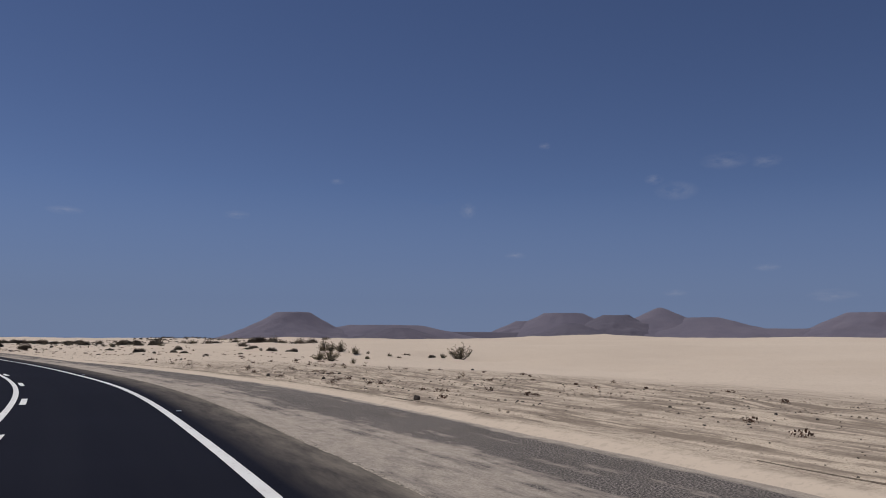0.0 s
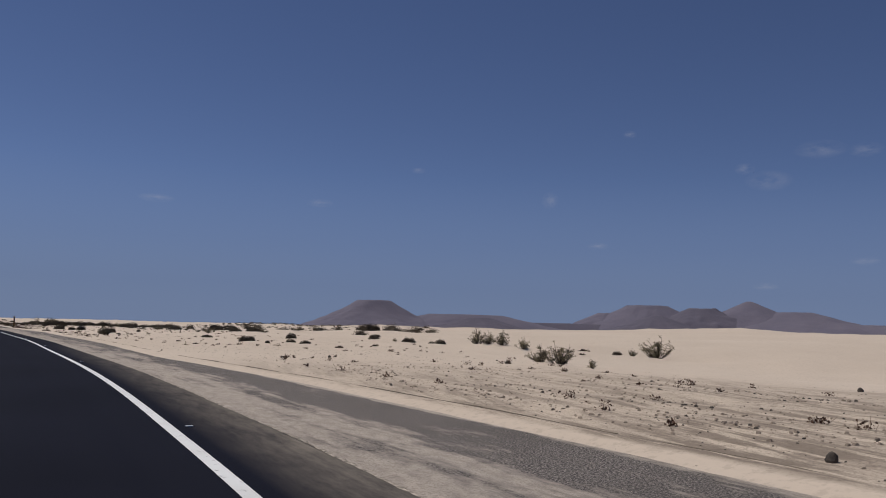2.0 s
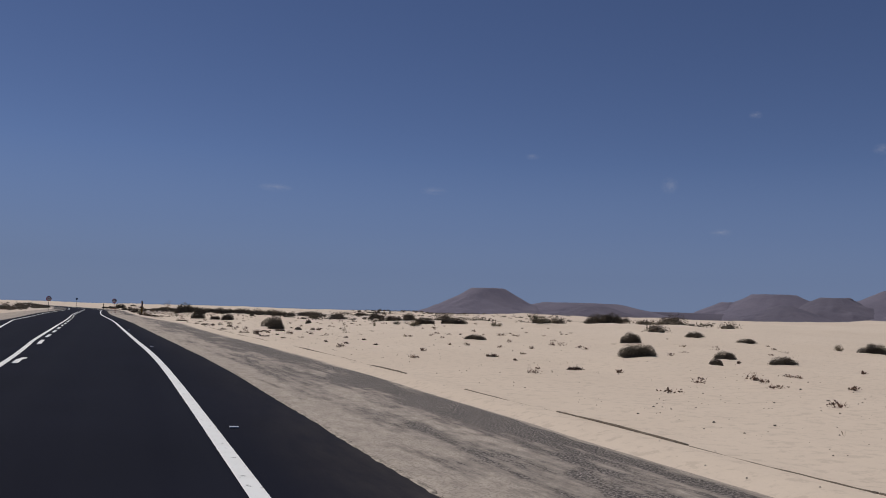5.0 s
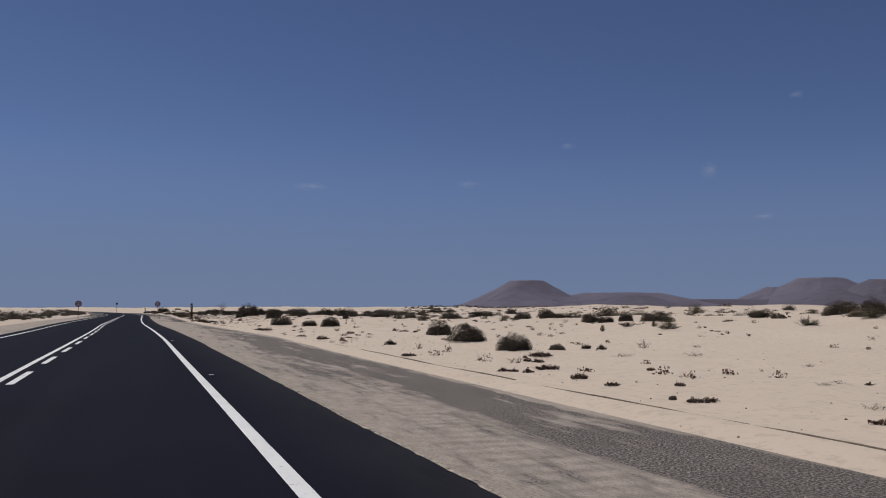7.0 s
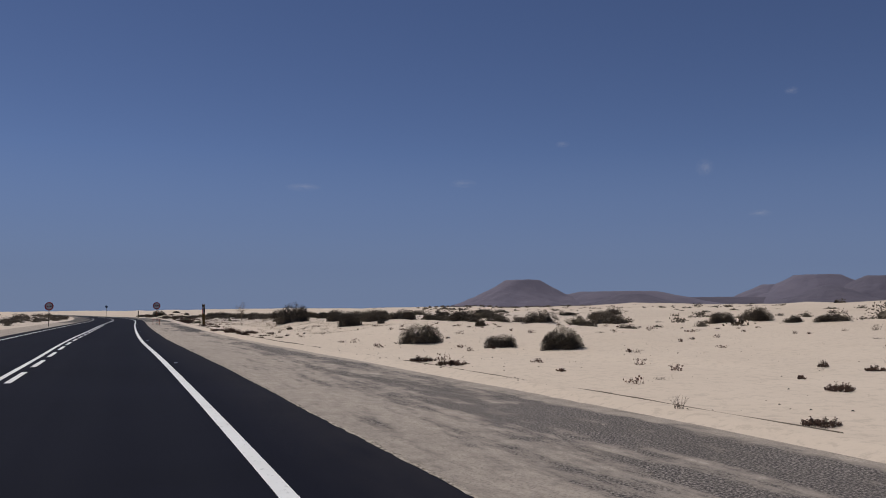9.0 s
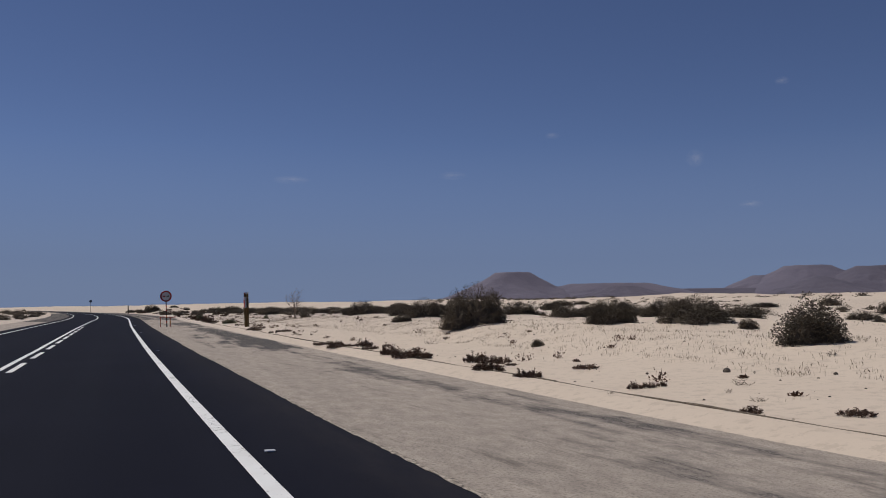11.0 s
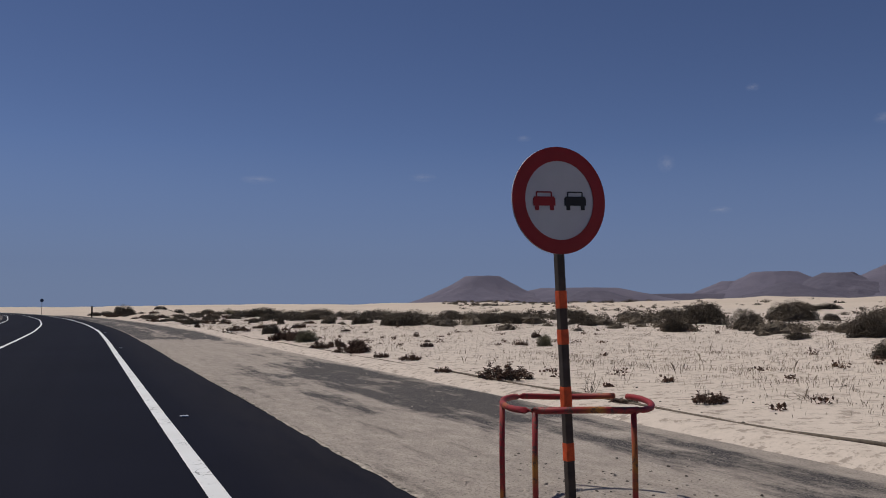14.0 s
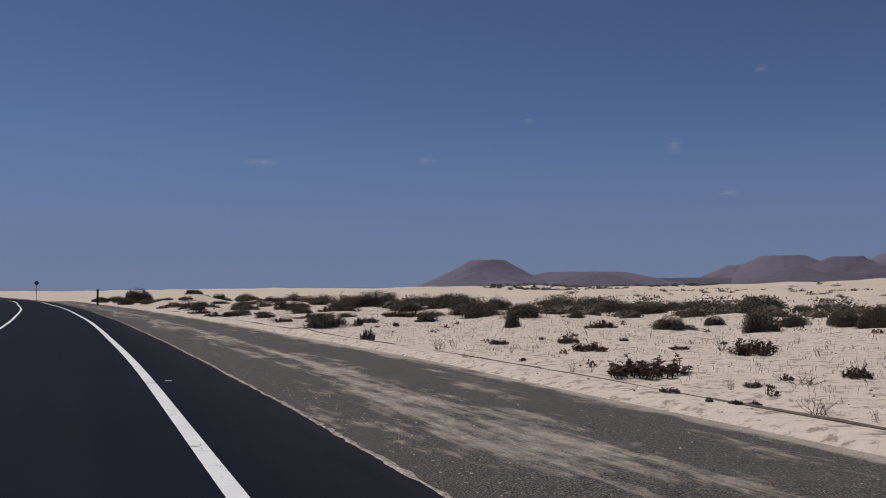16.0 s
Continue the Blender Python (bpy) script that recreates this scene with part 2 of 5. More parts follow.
def paint_material():
    m, n, l, b = material("road_paint", 0.75, 0.0, 0.2)
    v = coords(n, l)
    worn = noise_of(n, l, v, 9.0, 6, 0.75)
    c = mix(n, l, ramp(n, l, worn, (0.60, 0.0), (0.68, 0.85)), (0.74, 0.74, 0.73), (0.10, 0.10, 0.10))
    u, d = uv_axes(n, l)
    cells = n.new("ShaderNodeTexVoronoi")
    cells.feature = "DISTANCE_TO_EDGE"
    cells.inputs["Scale"].default_value = 7.0
    wobble = n.new("ShaderNodeVectorMath")
    wobble.operation = "MULTIPLY_ADD"
    shake = n.new("ShaderNodeTexNoise")
    shake.inputs["Scale"].default_value, shake.inputs["Detail"].default_value = 6.0, 3.0
    l.new(v, shake.inputs["Vector"])
    l.new(shake.outputs["Color"], wobble.inputs[0])
    wobble.inputs[1].default_value = (0.22, 0.22, 0.0)
    l.new(v, wobble.inputs[2])
    l.new(wobble.outputs[0], cells.inputs["Vector"])
    crack = number(n, l, "MULTIPLY", ramp(n, l, cells.outputs["Distance"], (0.012, 1.0), (0.03, 0.0)), ramp(n, l, noise_of(n, l, v, 1.1, 3), (0.52, 0.0), (0.60, 0.85)))
    c = mix(n, l, number(n, l, "MULTIPLY", crack, ramp(n, l, number(n, l, "MULTIPLY", u, 0.002), (0.33, 0.0), (0.35, 1.0))), c, (0.08, 0.08, 0.08))
    c = mix(n, l, ramp(n, l, noise_of(n, l, v, 1.4, 4), (0.45, 0.0), (0.8, 0.35)), c, (0.52, 0.49, 0.45))
    l.new(c, b.inputs["Base Color"])
    return m


SAND, ASPHALT, OLD, CRUST = sand_material(), asphalt_material(), old_asphalt_material(), crust_material()
PAINT = paint_material()


# ---------------------------------------------------------------- the road's course
def smooth_line(points, step=1.0):
    """Catmull-Rom curve through the points, then even steps along it."""
    p = np.array(points, float)
    p = np.vstack([2 * p[0] - p[1], p, 2 * p[-1] - p[-2]])
    out = []
    for a, b, c, d in zip(p[:-3], p[1:-2], p[2:-1], p[3:]):
        u = np.linspace(0, 1, 24, endpoint=False)[:, None]
        out.append(0.5 * (2 * b + (c - a) * u + (2 * a - 5 * b + 4 * c - d) * u ** 2 + (3 * b - a - 3 * c + d) * u ** 3))
    q = np.vstack(out + [p[-2:-1]])
    s = np.r_[0, np.cumsum(np.linalg.norm(np.diff(q, axis=0), axis=1))]
    even = np.arange(0, s[-1], step)
    return np.stack([np.interp(even, s, q[:, 0]), np.interp(even, s, q[:, 1])], 1)


# right-hand edge line of the carriageway, from behind the start to far ahead
EDGE_POINTS = [(19.5, -75.0), (12.5, -38.0), (7.3, -17.0), (1.28, 0.52), (-4.26, 13.82), (-9.62, 24.99), (-16.0, 35.92), (-23.1, 47.16), (-33.26, 62.26),
               (-43.84, 77.85), (-53.38, 91.24), (-63.12, 104.88), (-73.44, 119.32), (-84.31, 134.19), (-94.62, 148.09), (-105.42, 163.04), (-116.61, 178.77), (-127.72, 194.48),
               (-138.27, 209.58), (-148.78, 224.63), (-158.99, 238.89), (-176.91, 262.75), (-206.62, 300.16), (-265.05, 369.19), (-395.5, 509.21), (-556.91, 659.84), (-761.0, 810.71)]
EDGE = smooth_line(EDGE_POINTS)
TAN = np.gradient(EDGE, axis=0)
TAN /= np.linalg.norm(TAN, axis=1)[:, None]
SIDE = np.stack([TAN[:, 1], -TAN[:, 0]], 1)  # to the right
S0 = int(np.argmin(np.hypot(EDGE[:, 0] - 1.3, EDGE[:, 1] - 0.5)))  # station 0 stands beside the start


def road_at(s, d):
    """The point d metres to the right of the edge line at station s."""
    k = min(max(s + S0, 0), len(EDGE) - 1.001)
    i, u = int(k), k - int(k)
    e = EDGE[i] * (1 - u) + EDGE[i + 1] * u
    n = SIDE[i] * (1 - u) + SIDE[i + 1] * u
    return e[0] + n[0] * d, e[1] + n[1] * d


def station(xy):
    """Station and offset of points from the edge line."""
    xy = np.atleast_2d(xy).astype(float)
    s, d = np.empty(len(xy)), np.empty(len(xy))
    coarse = EDGE[::4]
    for a in range(0, len(xy), 4000):
        q = xy[a:a + 4000]
        i = ((q[:, None, :] - coarse[None]) ** 2).sum(2).argmin(1) * 4
        for _ in range(3):
            i = np.clip(i + np.round(((q - EDGE[i]) * TAN[i]).sum(1)).astype(int), 0, len(EDGE) - 1)
        s[a:a + 4000] = i - S0 + ((q - EDGE[i]) * TAN[i]).sum(1)
        d[a:a + 4000] = ((q - EDGE[i]) * SIDE[i]).sum(1)
    return s, d


def step(x, a, b):
    u = np.clip((x - a) / (b - a), 0, 1)
    return u * u * (3 - 2 * u)


def waves(x, y, size, seed, octaves=3):
    """Cheap smooth noise out of crossed sines, about -1 to 1."""
    r = np.random.RandomState(seed)
    z, amp = np.zeros_like(x), 1.0
    for o in range(octaves):
        for _ in range(4):
            a, ph = r.uniform(0, math.tau), r.uniform(0, math.tau)
            k = math.tau / (size * r.uniform(0.7, 1.5))
            z += amp * np.sin((x * math.cos(a) + y * math.sin(a)) * k + ph) / 3
        size, amp = size * 0.46, amp * 0.5
    return z


# ---------------------------------------------------------------- where plants stand (kind, x, y, width, height)
PLANTS, MOUNDS = [], []


def plant(kind, x, y, width, height):
    PLANTS.append((kind, x, y, width, height))
    if kind in "BDESF" and width > 0.7:
        MOUNDS.append((x, y, 0.8 * width, 0.10 * min(width, 2.2)))


plant('D', -55.5, 110.4, 1.0, 0.64)
plant('D', -58.4, 115.9, 1.36, 0.8)
plant('D', -54.3, 111.3, 0.42, 0.26)
plant('S', -51.3, 129.4, 1.16, 0.6)
plant('D', -52.4, 150.9, 2.3, 0.97)
plant('D', -56.5, 155.7, 1.15, 0.66)
plant('R', -53.0, 111.6, 0.24, 0.22)
plant('R', -54.4, 108.6, 0.6, 0.19)
plant('R', -54.3, 106.0, 0.21, 0.12)
plant('R', -54.0, 105.8, 0.25, 0.14)
plant('R', -54.3, 103.1, 0.2, 0.12)
plant('R', -54.06, 103.0, 0.16, 0.09)
plant('R', -53.4, 103.4, 0.41, 0.14)
plant('R', -53.7, 102.7, 0.19, 0.12)
plant('R', -58.1, 108.3, 0.39, 0.13)
plant('R', -60.7, 114.2, 0.36, 0.24)
plant('R', -68.4, 123.3, 0.36, 0.14)
plant('D', -89.2, 167.1, 0.47, 0.4)
plant('R', -97.5, 161.9, 0.80, 0.42)
plant('R', -98.4, 162.8, 0.38, 0.42)
plant('R', -95.6, 160.5, 0.52, 0.32)
plant('R', -95.0, 160.0, 0.45, 0.26)
plant('D', -107.0, 192.2, 1.5, 0.85)
plant('D', -94.7, 186.2, 1.7, 0.8)
plant('D', -91.3, 178.3, 2.0, 1.0)
plant('D', -103.5, 180.6, 0.91, 0.42)
plant('D', -93.9, 208.5, 3.0, 1.2)
plant('R', -102.5, 168.0, 0.36, 0.16)
plant('R', -102.0, 168.1, 0.55, 0.2)
plant('R', -100.6, 167.1, 0.43, 0.34)
plant('D', -111.0, 237.8, 1.43, 0.95)
plant('D', -109.9, 201.0, 1.94, 1.06)
plant('R', -113.4, 186.1, 0.17, 0.1)
plant('R', -145.6, 232.4, 1.0, 0.4)
plant('D', -119.5, 205.9, 0.82, 0.49)
plant('D', -115.1, 239.8, 3.2, 1.4)
plant('D', -113.6, 209.0, 1.94, 0.79)
plant('R', -119.3, 194.0, 0.24, 0.16)
plant('R', -116.9, 190.9, 0.22, 0.22)
plant('R', -132.2, 211.9, 0.9, 0.48)
plant('F', -126.9, 213.9, 0.45, 0.54)
plant('R', -130.7, 214.7, 0.34, 0.22)
plant('D', -136.3, 247.4, 2.06, 0.86)
plant('D', -128.6, 249.6, 3.2, 1.0)
plant('D', -137.3, 241.6, 1.5, 0.6)
plant('D', -156.1, 272.0, 2.3, 0.85)
plant('D', -134.3, 245.2, 1.9, 0.55)
plant('R', -138.6, 222.3, 0.55, 0.52)
plant('R', -138.0, 222.1, 0.8, 0.4)
plant('D', -136.9, 235.6, 2.2, 0.92)
plant('R', -142.7, 232.1, 0.33, 0.28)
plant('D', -152.9, 257.1, 1.9, 0.63)
plant('D', -139.7, 261.8, 1.97, 0.82)
plant('D', -137.6, 249.8, 1.1, 0.62)
plant('D', -133.0, 246.9, 1.78, 0.58)
plant('D', -127.6, 263.7, 1.95, 0.65)
plant('R', -138.7, 230.6, 0.43, 0.17)
plant('D', -149.3, 264.2, 1.8, 0.6)
plant('D', -152.7, 262.2, 1.75, 0.58)
plant('R', -18.8, 53.0, 0.09, 0.03)
plant('T', -19.1, 53.5, 0.09, 0.17)
plant('T', -19.8, 55.7, 0.19, 0.06)
plant('R', -20.5, 58.2, 0.29, 0.12)
plant('T', -18.9, 59.7, 0.24, 0.12)
plant('T', -19.1, 67.5, 0.27, 0.07)
plant('R', -23.5, 82.1, 0.54, 0.24)
plant('F', -9.1, 94.5, 0.46, 0.43)
plant('R', -5.8, 97.3, 0.55, 0.21)
plant('S', -6.9, 97.4, 0.63, 0.49)
plant('S', -10.8, 96.8, 1.40, 1.19)
plant('S', -9.4, 98.5, 0.50, 0.43)
plant('R', -34.1, 82.6, 0.35, 0.17)
plant('S', -12.6, 99.0, 1.54, 1.39)
plant('D', -30.1, 86.7, 0.40, 0.28)
plant('D', -27.8, 89.1, 0.84, 0.32)
plant('S', -13.9, 99.9, 1.50, 1.35)
plant('R', -23.0, 93.5, 0.48, 0.28)
plant('D', -29.5, 90.8, 0.67, 0.37)
plant('S', -15.0, 101.5, 1.54, 1.47)
plant('D', -32.5, 88.9, 1.12, 0.53)
plant('D', -18.2, 99.5, 1.13, 0.53)
plant('R', -37.1, 86.6, 0.38, 0.16)
plant('D', -19.1, 100.7, 0.66, 0.35)
plant('D', -21.6, 103.1, 1.22, 0.57)
plant('S', -23.0, 103.8, 0.58, 0.41)
plant('D', -32.9, 103.0, 0.92, 0.63)
plant('D', -26.4, 111.3, 1.12, 0.33)
plant('D', -40.5, 101.2, 1.04, 0.33)
plant('T', -48.3, 97.4, 0.36, 0.09)
plant('R', -50.3, 97.9, 0.21, 0.10)
plant('R', -50.5, 97.9, 0.18, 0.10)
plant('T', -48.4, 100.5, 0.32, 0.06)
plant('R', -50.7, 100.0, 0.14, 0.11)
plant('R', -51.8, 100.1, 0.21, 0.11)
plant('R', -52.5, 101.3, 0.27, 0.16)
plant('T', -49.1, 103.8, 0.11, 0.09)
plant('T', -48.0, 105.4, 0.25, 0.11)
plant('T', -53.6, 103.6, 0.48, 0.06)
plant('D', -28.5, 123.9, 1.65, 0.49)
plant('T', -54.4, 105.3, 0.53, 0.16)
plant('T', -50.3, 109.4, 0.46, 0.15)
plant('T', -52.2, 108.2, 0.59, 0.12)
plant('R', -53.5, 111.8, 0.24, 0.21)
plant('T', -51.8, 113.2, 0.45, 0.36)
plant('T', -63.2, 115.9, 0.31, 0.10)
plant('T', -63.0, 116.2, 0.09, 0.13)
plant('T', -63.9, 116.3, 0.33, 0.13)
plant('S', -44.6, 131.2, 1.07, 0.56)
plant('S', -40.9, 134.9, 1.80, 0.66)
plant('T', -64.0, 118.7, 0.10, 0.15)
plant('S', -54.4, 127.9, 0.39, 0.42)
plant('T', -64.1, 121.0, 0.38, 0.13)
plant('R', -65.8, 119.9, 0.42, 0.20)
plant('R', -64.9, 120.6, 0.29, 0.09)
plant('D', -61.7, 124.1, 1.08, 0.92)
plant('S', -53.4, 131.3, 0.84, 0.42)
plant('S', -52.1, 133.4, 0.50, 0.43)
plant('R', -67.1, 122.7, 0.25, 0.08)
plant('T', -70.0, 124.6, 0.21, 0.21)
plant('R', -64.5, 129.2, 0.24, 0.18)
plant('R', -67.5, 127.3, 0.34, 0.20)
plant('R', -66.0, 132.0, 0.37, 0.15)
plant('D', -63.0, 134.4, 0.61, 0.47)
plant('T', -65.5, 132.9, 0.35, 0.25)
plant('R', -66.9, 132.7, 0.21, 0.25)
plant('T', -61.1, 138.9, 0.45, 0.16)
plant('D', -35.7, 160.8, 2.74, 1.46)
plant('R', -75.4, 133.2, 0.66, 0.21)
plant('T', -71.1, 137.5, 0.56, 0.13)
plant('R', -76.6, 134.6, 0.62, 0.19)
plant('D', -37.5, 163.9, 2.87, 1.58)
plant('R', -46.9, 157.1, 0.91, 0.36)
plant('D', -73.3, 138.2, 1.20, 0.80)
plant('D', -44.0, 160.5, 2.11, 0.75)
plant('D', -75.4, 139.5, 0.85, 0.49)
plant('S', -39.2, 168.0, 1.52, 0.41)
plant('D', -55.1, 158.1, 1.15, 1.02)
plant('D', -78.9, 142.1, 1.50, 0.93)
plant('D', -57.8, 157.6, 1.93, 0.96)
plant('T', -60.3, 159.0, 0.47, 0.47)
plant('D', -61.3, 165.0, 1.72, 0.52)
plant('D', -63.2, 165.9, 0.84, 0.50)
plant('R', -89.5, 152.3, 0.32, 0.10)
plant('D', -80.2, 157.8, 0.58, 0.47)
plant('R', -90.6, 152.5, 0.24, 0.12)
plant('T', -90.4, 153.5, 0.22, 0.09)
plant('T', -90.7, 154.4, 0.11, 0.08)
plant('T', -92.3, 154.2, 0.13, 0.04)
plant('R', -91.6, 155.3, 0.14, 0.10)
plant('R', -91.8, 155.2, 0.24, 0.12)
plant('R', -92.0, 155.1, 0.19, 0.15)
plant('T', -88.6, 158.4, 0.20, 0.12)
plant('D', -64.5, 175.1, 2.31, 1.16)
plant('D', -88.7, 160.1, 1.28, 1.0)
plant('D', -66.7, 174.5, 1.60, 0.98)
plant('R', -93.9, 156.9, 0.44, 0.20)
plant('R', -93.0, 158.3, 0.43, 0.09)
plant('R', -94.9, 158.3, 0.55, 0.29)
plant('R', -94.6, 159.4, 0.23, 0.07)
plant('S', -49.0, 193.9, 3.00, 1.50)
plant('D', -75.1, 174.9, 1.39, 0.97)
plant('D', -90.6, 169.2, 2.20, 1.15)
plant('D', -93.1, 169.0, 1.60, 0.95)
plant('D', -94.8, 164.7, 0.34, 0.25)
plant('R', -99.9, 165.7, 0.42, 0.18)
plant('R', -99.7, 166.7, 0.24, 0.12)
plant('R', -101.3, 166.3, 0.38, 0.21)
plant('D', -98.2, 172.4, 2.4, 1.75)
plant('R', -101.3, 167.4, 0.47, 0.14)
plant('D', -95.7, 180.5, 1.59, 0.67)
plant('R', -106.1, 175.8, 0.09, 0.12)
plant('R', -106.9, 176.4, 0.20, 0.08)
plant('T', -107.5, 177.2, 0.46, 0.15)
plant('D', -76.8, 199.8, 2.72, 0.99)
plant('T', -107.1, 178.5, 0.34, 0.12)
plant('R', -108.3, 178.9, 0.12, 0.11)
plant('T', -108.0, 179.2, 0.22, 0.16)
plant('R', -109.4, 179.3, 0.11, 0.07)
plant('R', -108.7, 180.4, 0.14, 0.09)
plant('D', -103.5, 184.5, 1.90, 1.15)
plant('D', -99.2, 188.4, 2.00, 1.00)
plant('R', -110.0, 180.0, 0.22, 0.14)
plant('R', -109.4, 180.5, 0.46, 0.18)
plant('R', -109.9, 180.6, 0.26, 0.18)
plant('T', -109.7, 181.0, 0.12, 0.29)
plant('R', -112.7, 183.6, 0.71, 0.28)
plant('D', -104.7, 193.1, 1.23, 0.84)
plant('R', -114.6, 186.9, 0.21, 0.15)
plant('R', -114.1, 187.4, 0.37, 0.14)
plant('D', -90.0, 204.9, 2.97, 0.94)
plant('R', -116.1, 191.0, 0.32, 0.18)
plant('D', -105.4, 200.0, 0.89, 0.36)
plant('T', -118.2, 192.3, 0.31, 0.15)
plant('D', -111.2, 196.7, 1.90, 1.20)
plant('D', -82.9, 219.9, 1.96, 0.49)
plant('D', -107.6, 202.6, 1.46, 0.87)
plant('F', -121.5, 197.1, 1.00, 0.43)
plant('D', -99.9, 215.8, 1.58, 1.08)
plant('D', -98.1, 218.0, 1.64, 0.65)
plant('R', -123.5, 200.2, 0.38, 0.23)
plant('R', -124.6, 200.2, 0.39, 0.08)
plant('T', -125.1, 201.6, 0.31, 0.30)
plant('R', -126.7, 203.7, 0.93, 0.41)
plant('R', -128.1, 204.9, 0.28, 0.17)
plant('D', -117.3, 216.4, 1.21, 0.86)
plant('R', -129.7, 208.6, 0.45, 0.23)
plant('D', -102.8, 231.1, 1.51, 0.93)
plant('R', -130.8, 209.8, 0.39, 0.20)
plant('R', -127.7, 215.1, 0.33, 0.25)
plant('R', -132.6, 213.1, 0.29, 0.23)
plant('R', -132.7, 213.9, 0.38, 0.33)
plant('R', -134.1, 214.2, 0.54, 0.31)
plant('D', -119.7, 225.2, 1.65, 1.04)
plant('R', -133.1, 215.0, 0.37, 0.33)
plant('R', -133.7, 214.7, 0.49, 0.41)
plant('D', -122.6, 223.6, 1.15, 0.92)
plant('R', -132.8, 216.6, 0.13, 0.05)
plant('R', -131.4, 217.8, 0.23, 0.16)
plant('R', -127.9, 221.4, 0.31, 0.40)
plant('T', -135.3, 216.3, 0.25, 0.10)
plant('F', -135.9, 217.7, 0.87, 0.61)
plant('D', -116.1, 233.5, 0.68, 0.23)
plant('R', -137.3, 219.6, 0.36, 0.28)
plant('R', -133.3, 223.9, 0.23, 0.29)
plant('R', -137.3, 221.3, 0.35, 0.24)
plant('R', -137.6, 220.5, 0.58, 0.42)
plant('R', -138.1, 220.2, 0.58, 0.51)
plant('D', -113.1, 239.9, 0.96, 0.51)
plant('D', -120.5, 234.6, 2.39, 1.49)
plant('D', -126.4, 234.4, 0.95, 0.46)
plant('D', -140.7, 225.7, 0.87, 0.59)
plant('D', -130.8, 234.1, 0.46, 0.23)
plant('D', -131.0, 238.1, 1.23, 0.75)
plant('T', -143.5, 228.2, 0.11, 0.17)
plant('D', -127.1, 241.5, 1.42, 0.81)
plant('T', -144.0, 228.6, 0.36, 0.22)
plant('D', -135.0, 235.9, 0.43, 0.26)
plant('D', -132.3, 238.2, 1.26, 0.72)
plant('R', -144.5, 229.3, 0.13, 0.09)
plant('R', -144.7, 229.3, 0.15, 0.08)
plant('D', -129.7, 241.6, 0.87, 0.39)
plant('R', -136.9, 236.2, 0.35, 0.22)
plant('T', -143.6, 231.2, 0.46, 0.18)
plant('R', -144.3, 230.9, 0.23, 0.12)
plant('T', -144.6, 230.7, 0.09, 0.25)
plant('R', -145.4, 230.3, 0.22, 0.10)
plant('D', -138.0, 236.7, 1.12, 0.71)
plant('D', -133.3, 241.3, 0.89, 0.64)
plant('R', -145.9, 232.9, 0.13, 0.11)
plant('T', -146.5, 233.0, 0.09, 0.22)
plant('T', -146.8, 233.0, 0.13, 0.24)
plant('R', -143.5, 236.3, 0.77, 0.46)
plant('T', -144.0, 237.7, 0.31, 0.36)
plant('R', -144.8, 238.3, 0.37, 0.12)
plant('T', -149.0, 235.6, 0.34, 0.11)
plant('R', -146.7, 237.5, 0.61, 0.32)
plant('D', -139.4, 243.4, 0.90, 0.66)
plant('R', -146.0, 240.3, 0.20, 0.14)
plant('R', -147.3, 239.6, 0.49, 0.22)
plant('D', -139.7, 245.3, 1.08, 0.59)
plant('T', -150.2, 238.0, 0.26, 0.29)
plant('R', -148.9, 239.1, 0.43, 0.19)
plant('D', -142.2, 244.1, 0.95, 0.70)
plant('D', -140.9, 246.3, 0.86, 0.41)
plant('D', -144.7, 244.6, 1.00, 0.50)
plant('D', -144.1, 245.7, 0.69, 0.24)
plant('R', -152.9, 241.4, 0.37, 0.47)
plant('D', -117.2, 269.1, 2.84, 1.46)
plant('D', -143.0, 248.9, 0.65, 0.42)
plant('R', -146.7, 246.2, 0.78, 0.42)
plant('D', -104.0, 282.1, 2.34, 0.82)
plant('D', -119.9, 269.0, 3.30, 1.07)
plant('D', -107.0, 280.6, 4.08, 1.28)
plant('D', -149.8, 248.4, 0.59, 0.63)
plant('D', -124.0, 268.7, 2.08, 0.91)
plant('D', -138.1, 259.8, 0.77, 0.31)
plant('R', -154.0, 248.4, 0.20, 0.28)
plant('R', -155.6, 249.0, 0.29, 0.42)
plant('D', -143.1, 259.0, 1.54, 0.57)
plant('R', -156.7, 249.4, 0.72, 0.51)
plant('D', -144.9, 258.0, 1.52, 0.56)
plant('R', -157.5, 250.3, 0.26, 0.18)
plant('D', -150.4, 256.7, 1.26, 0.66)
plant('D', -135.3, 268.0, 1.22, 0.43)
plant('D', -146.3, 260.5, 1.90, 0.71)
plant('D', -138.1, 266.7, 0.90, 0.48)
plant('R', -160.4, 253.3, 0.63, 0.29)
plant('D', -147.9, 264.3, 1.25, 0.78)
plant('R', -161.3, 257.4, 0.49, 0.16)
plant('R', -161.6, 260.1, 0.75, 0.29)
plant('D', -157.8, 264.6, 1.88, 0.63)
plant('D', -165.5, 259.5, 1.34, 0.41)
plant('D', -137.1, 282.4, 1.20, 0.64)
plant('R', -166.6, 265.0, 0.79, 0.26)
plant('D', -161.8, 272.2, 3.33, 1.33)
plant('R', -171.8, 267.5, 1.06, 0.35)
plant('D', -164.4, 273.4, 1.90, 0.69)
plant('D', -170.2, 283.5, 1.82, 0.55)
plant('D', -178.0, 295.3, 2.17, 0.65)
plant('D', -214.5, 329.2, 3.59, 2.12)
plant('R', -212.3, 332.3, 2.00, 0.67)


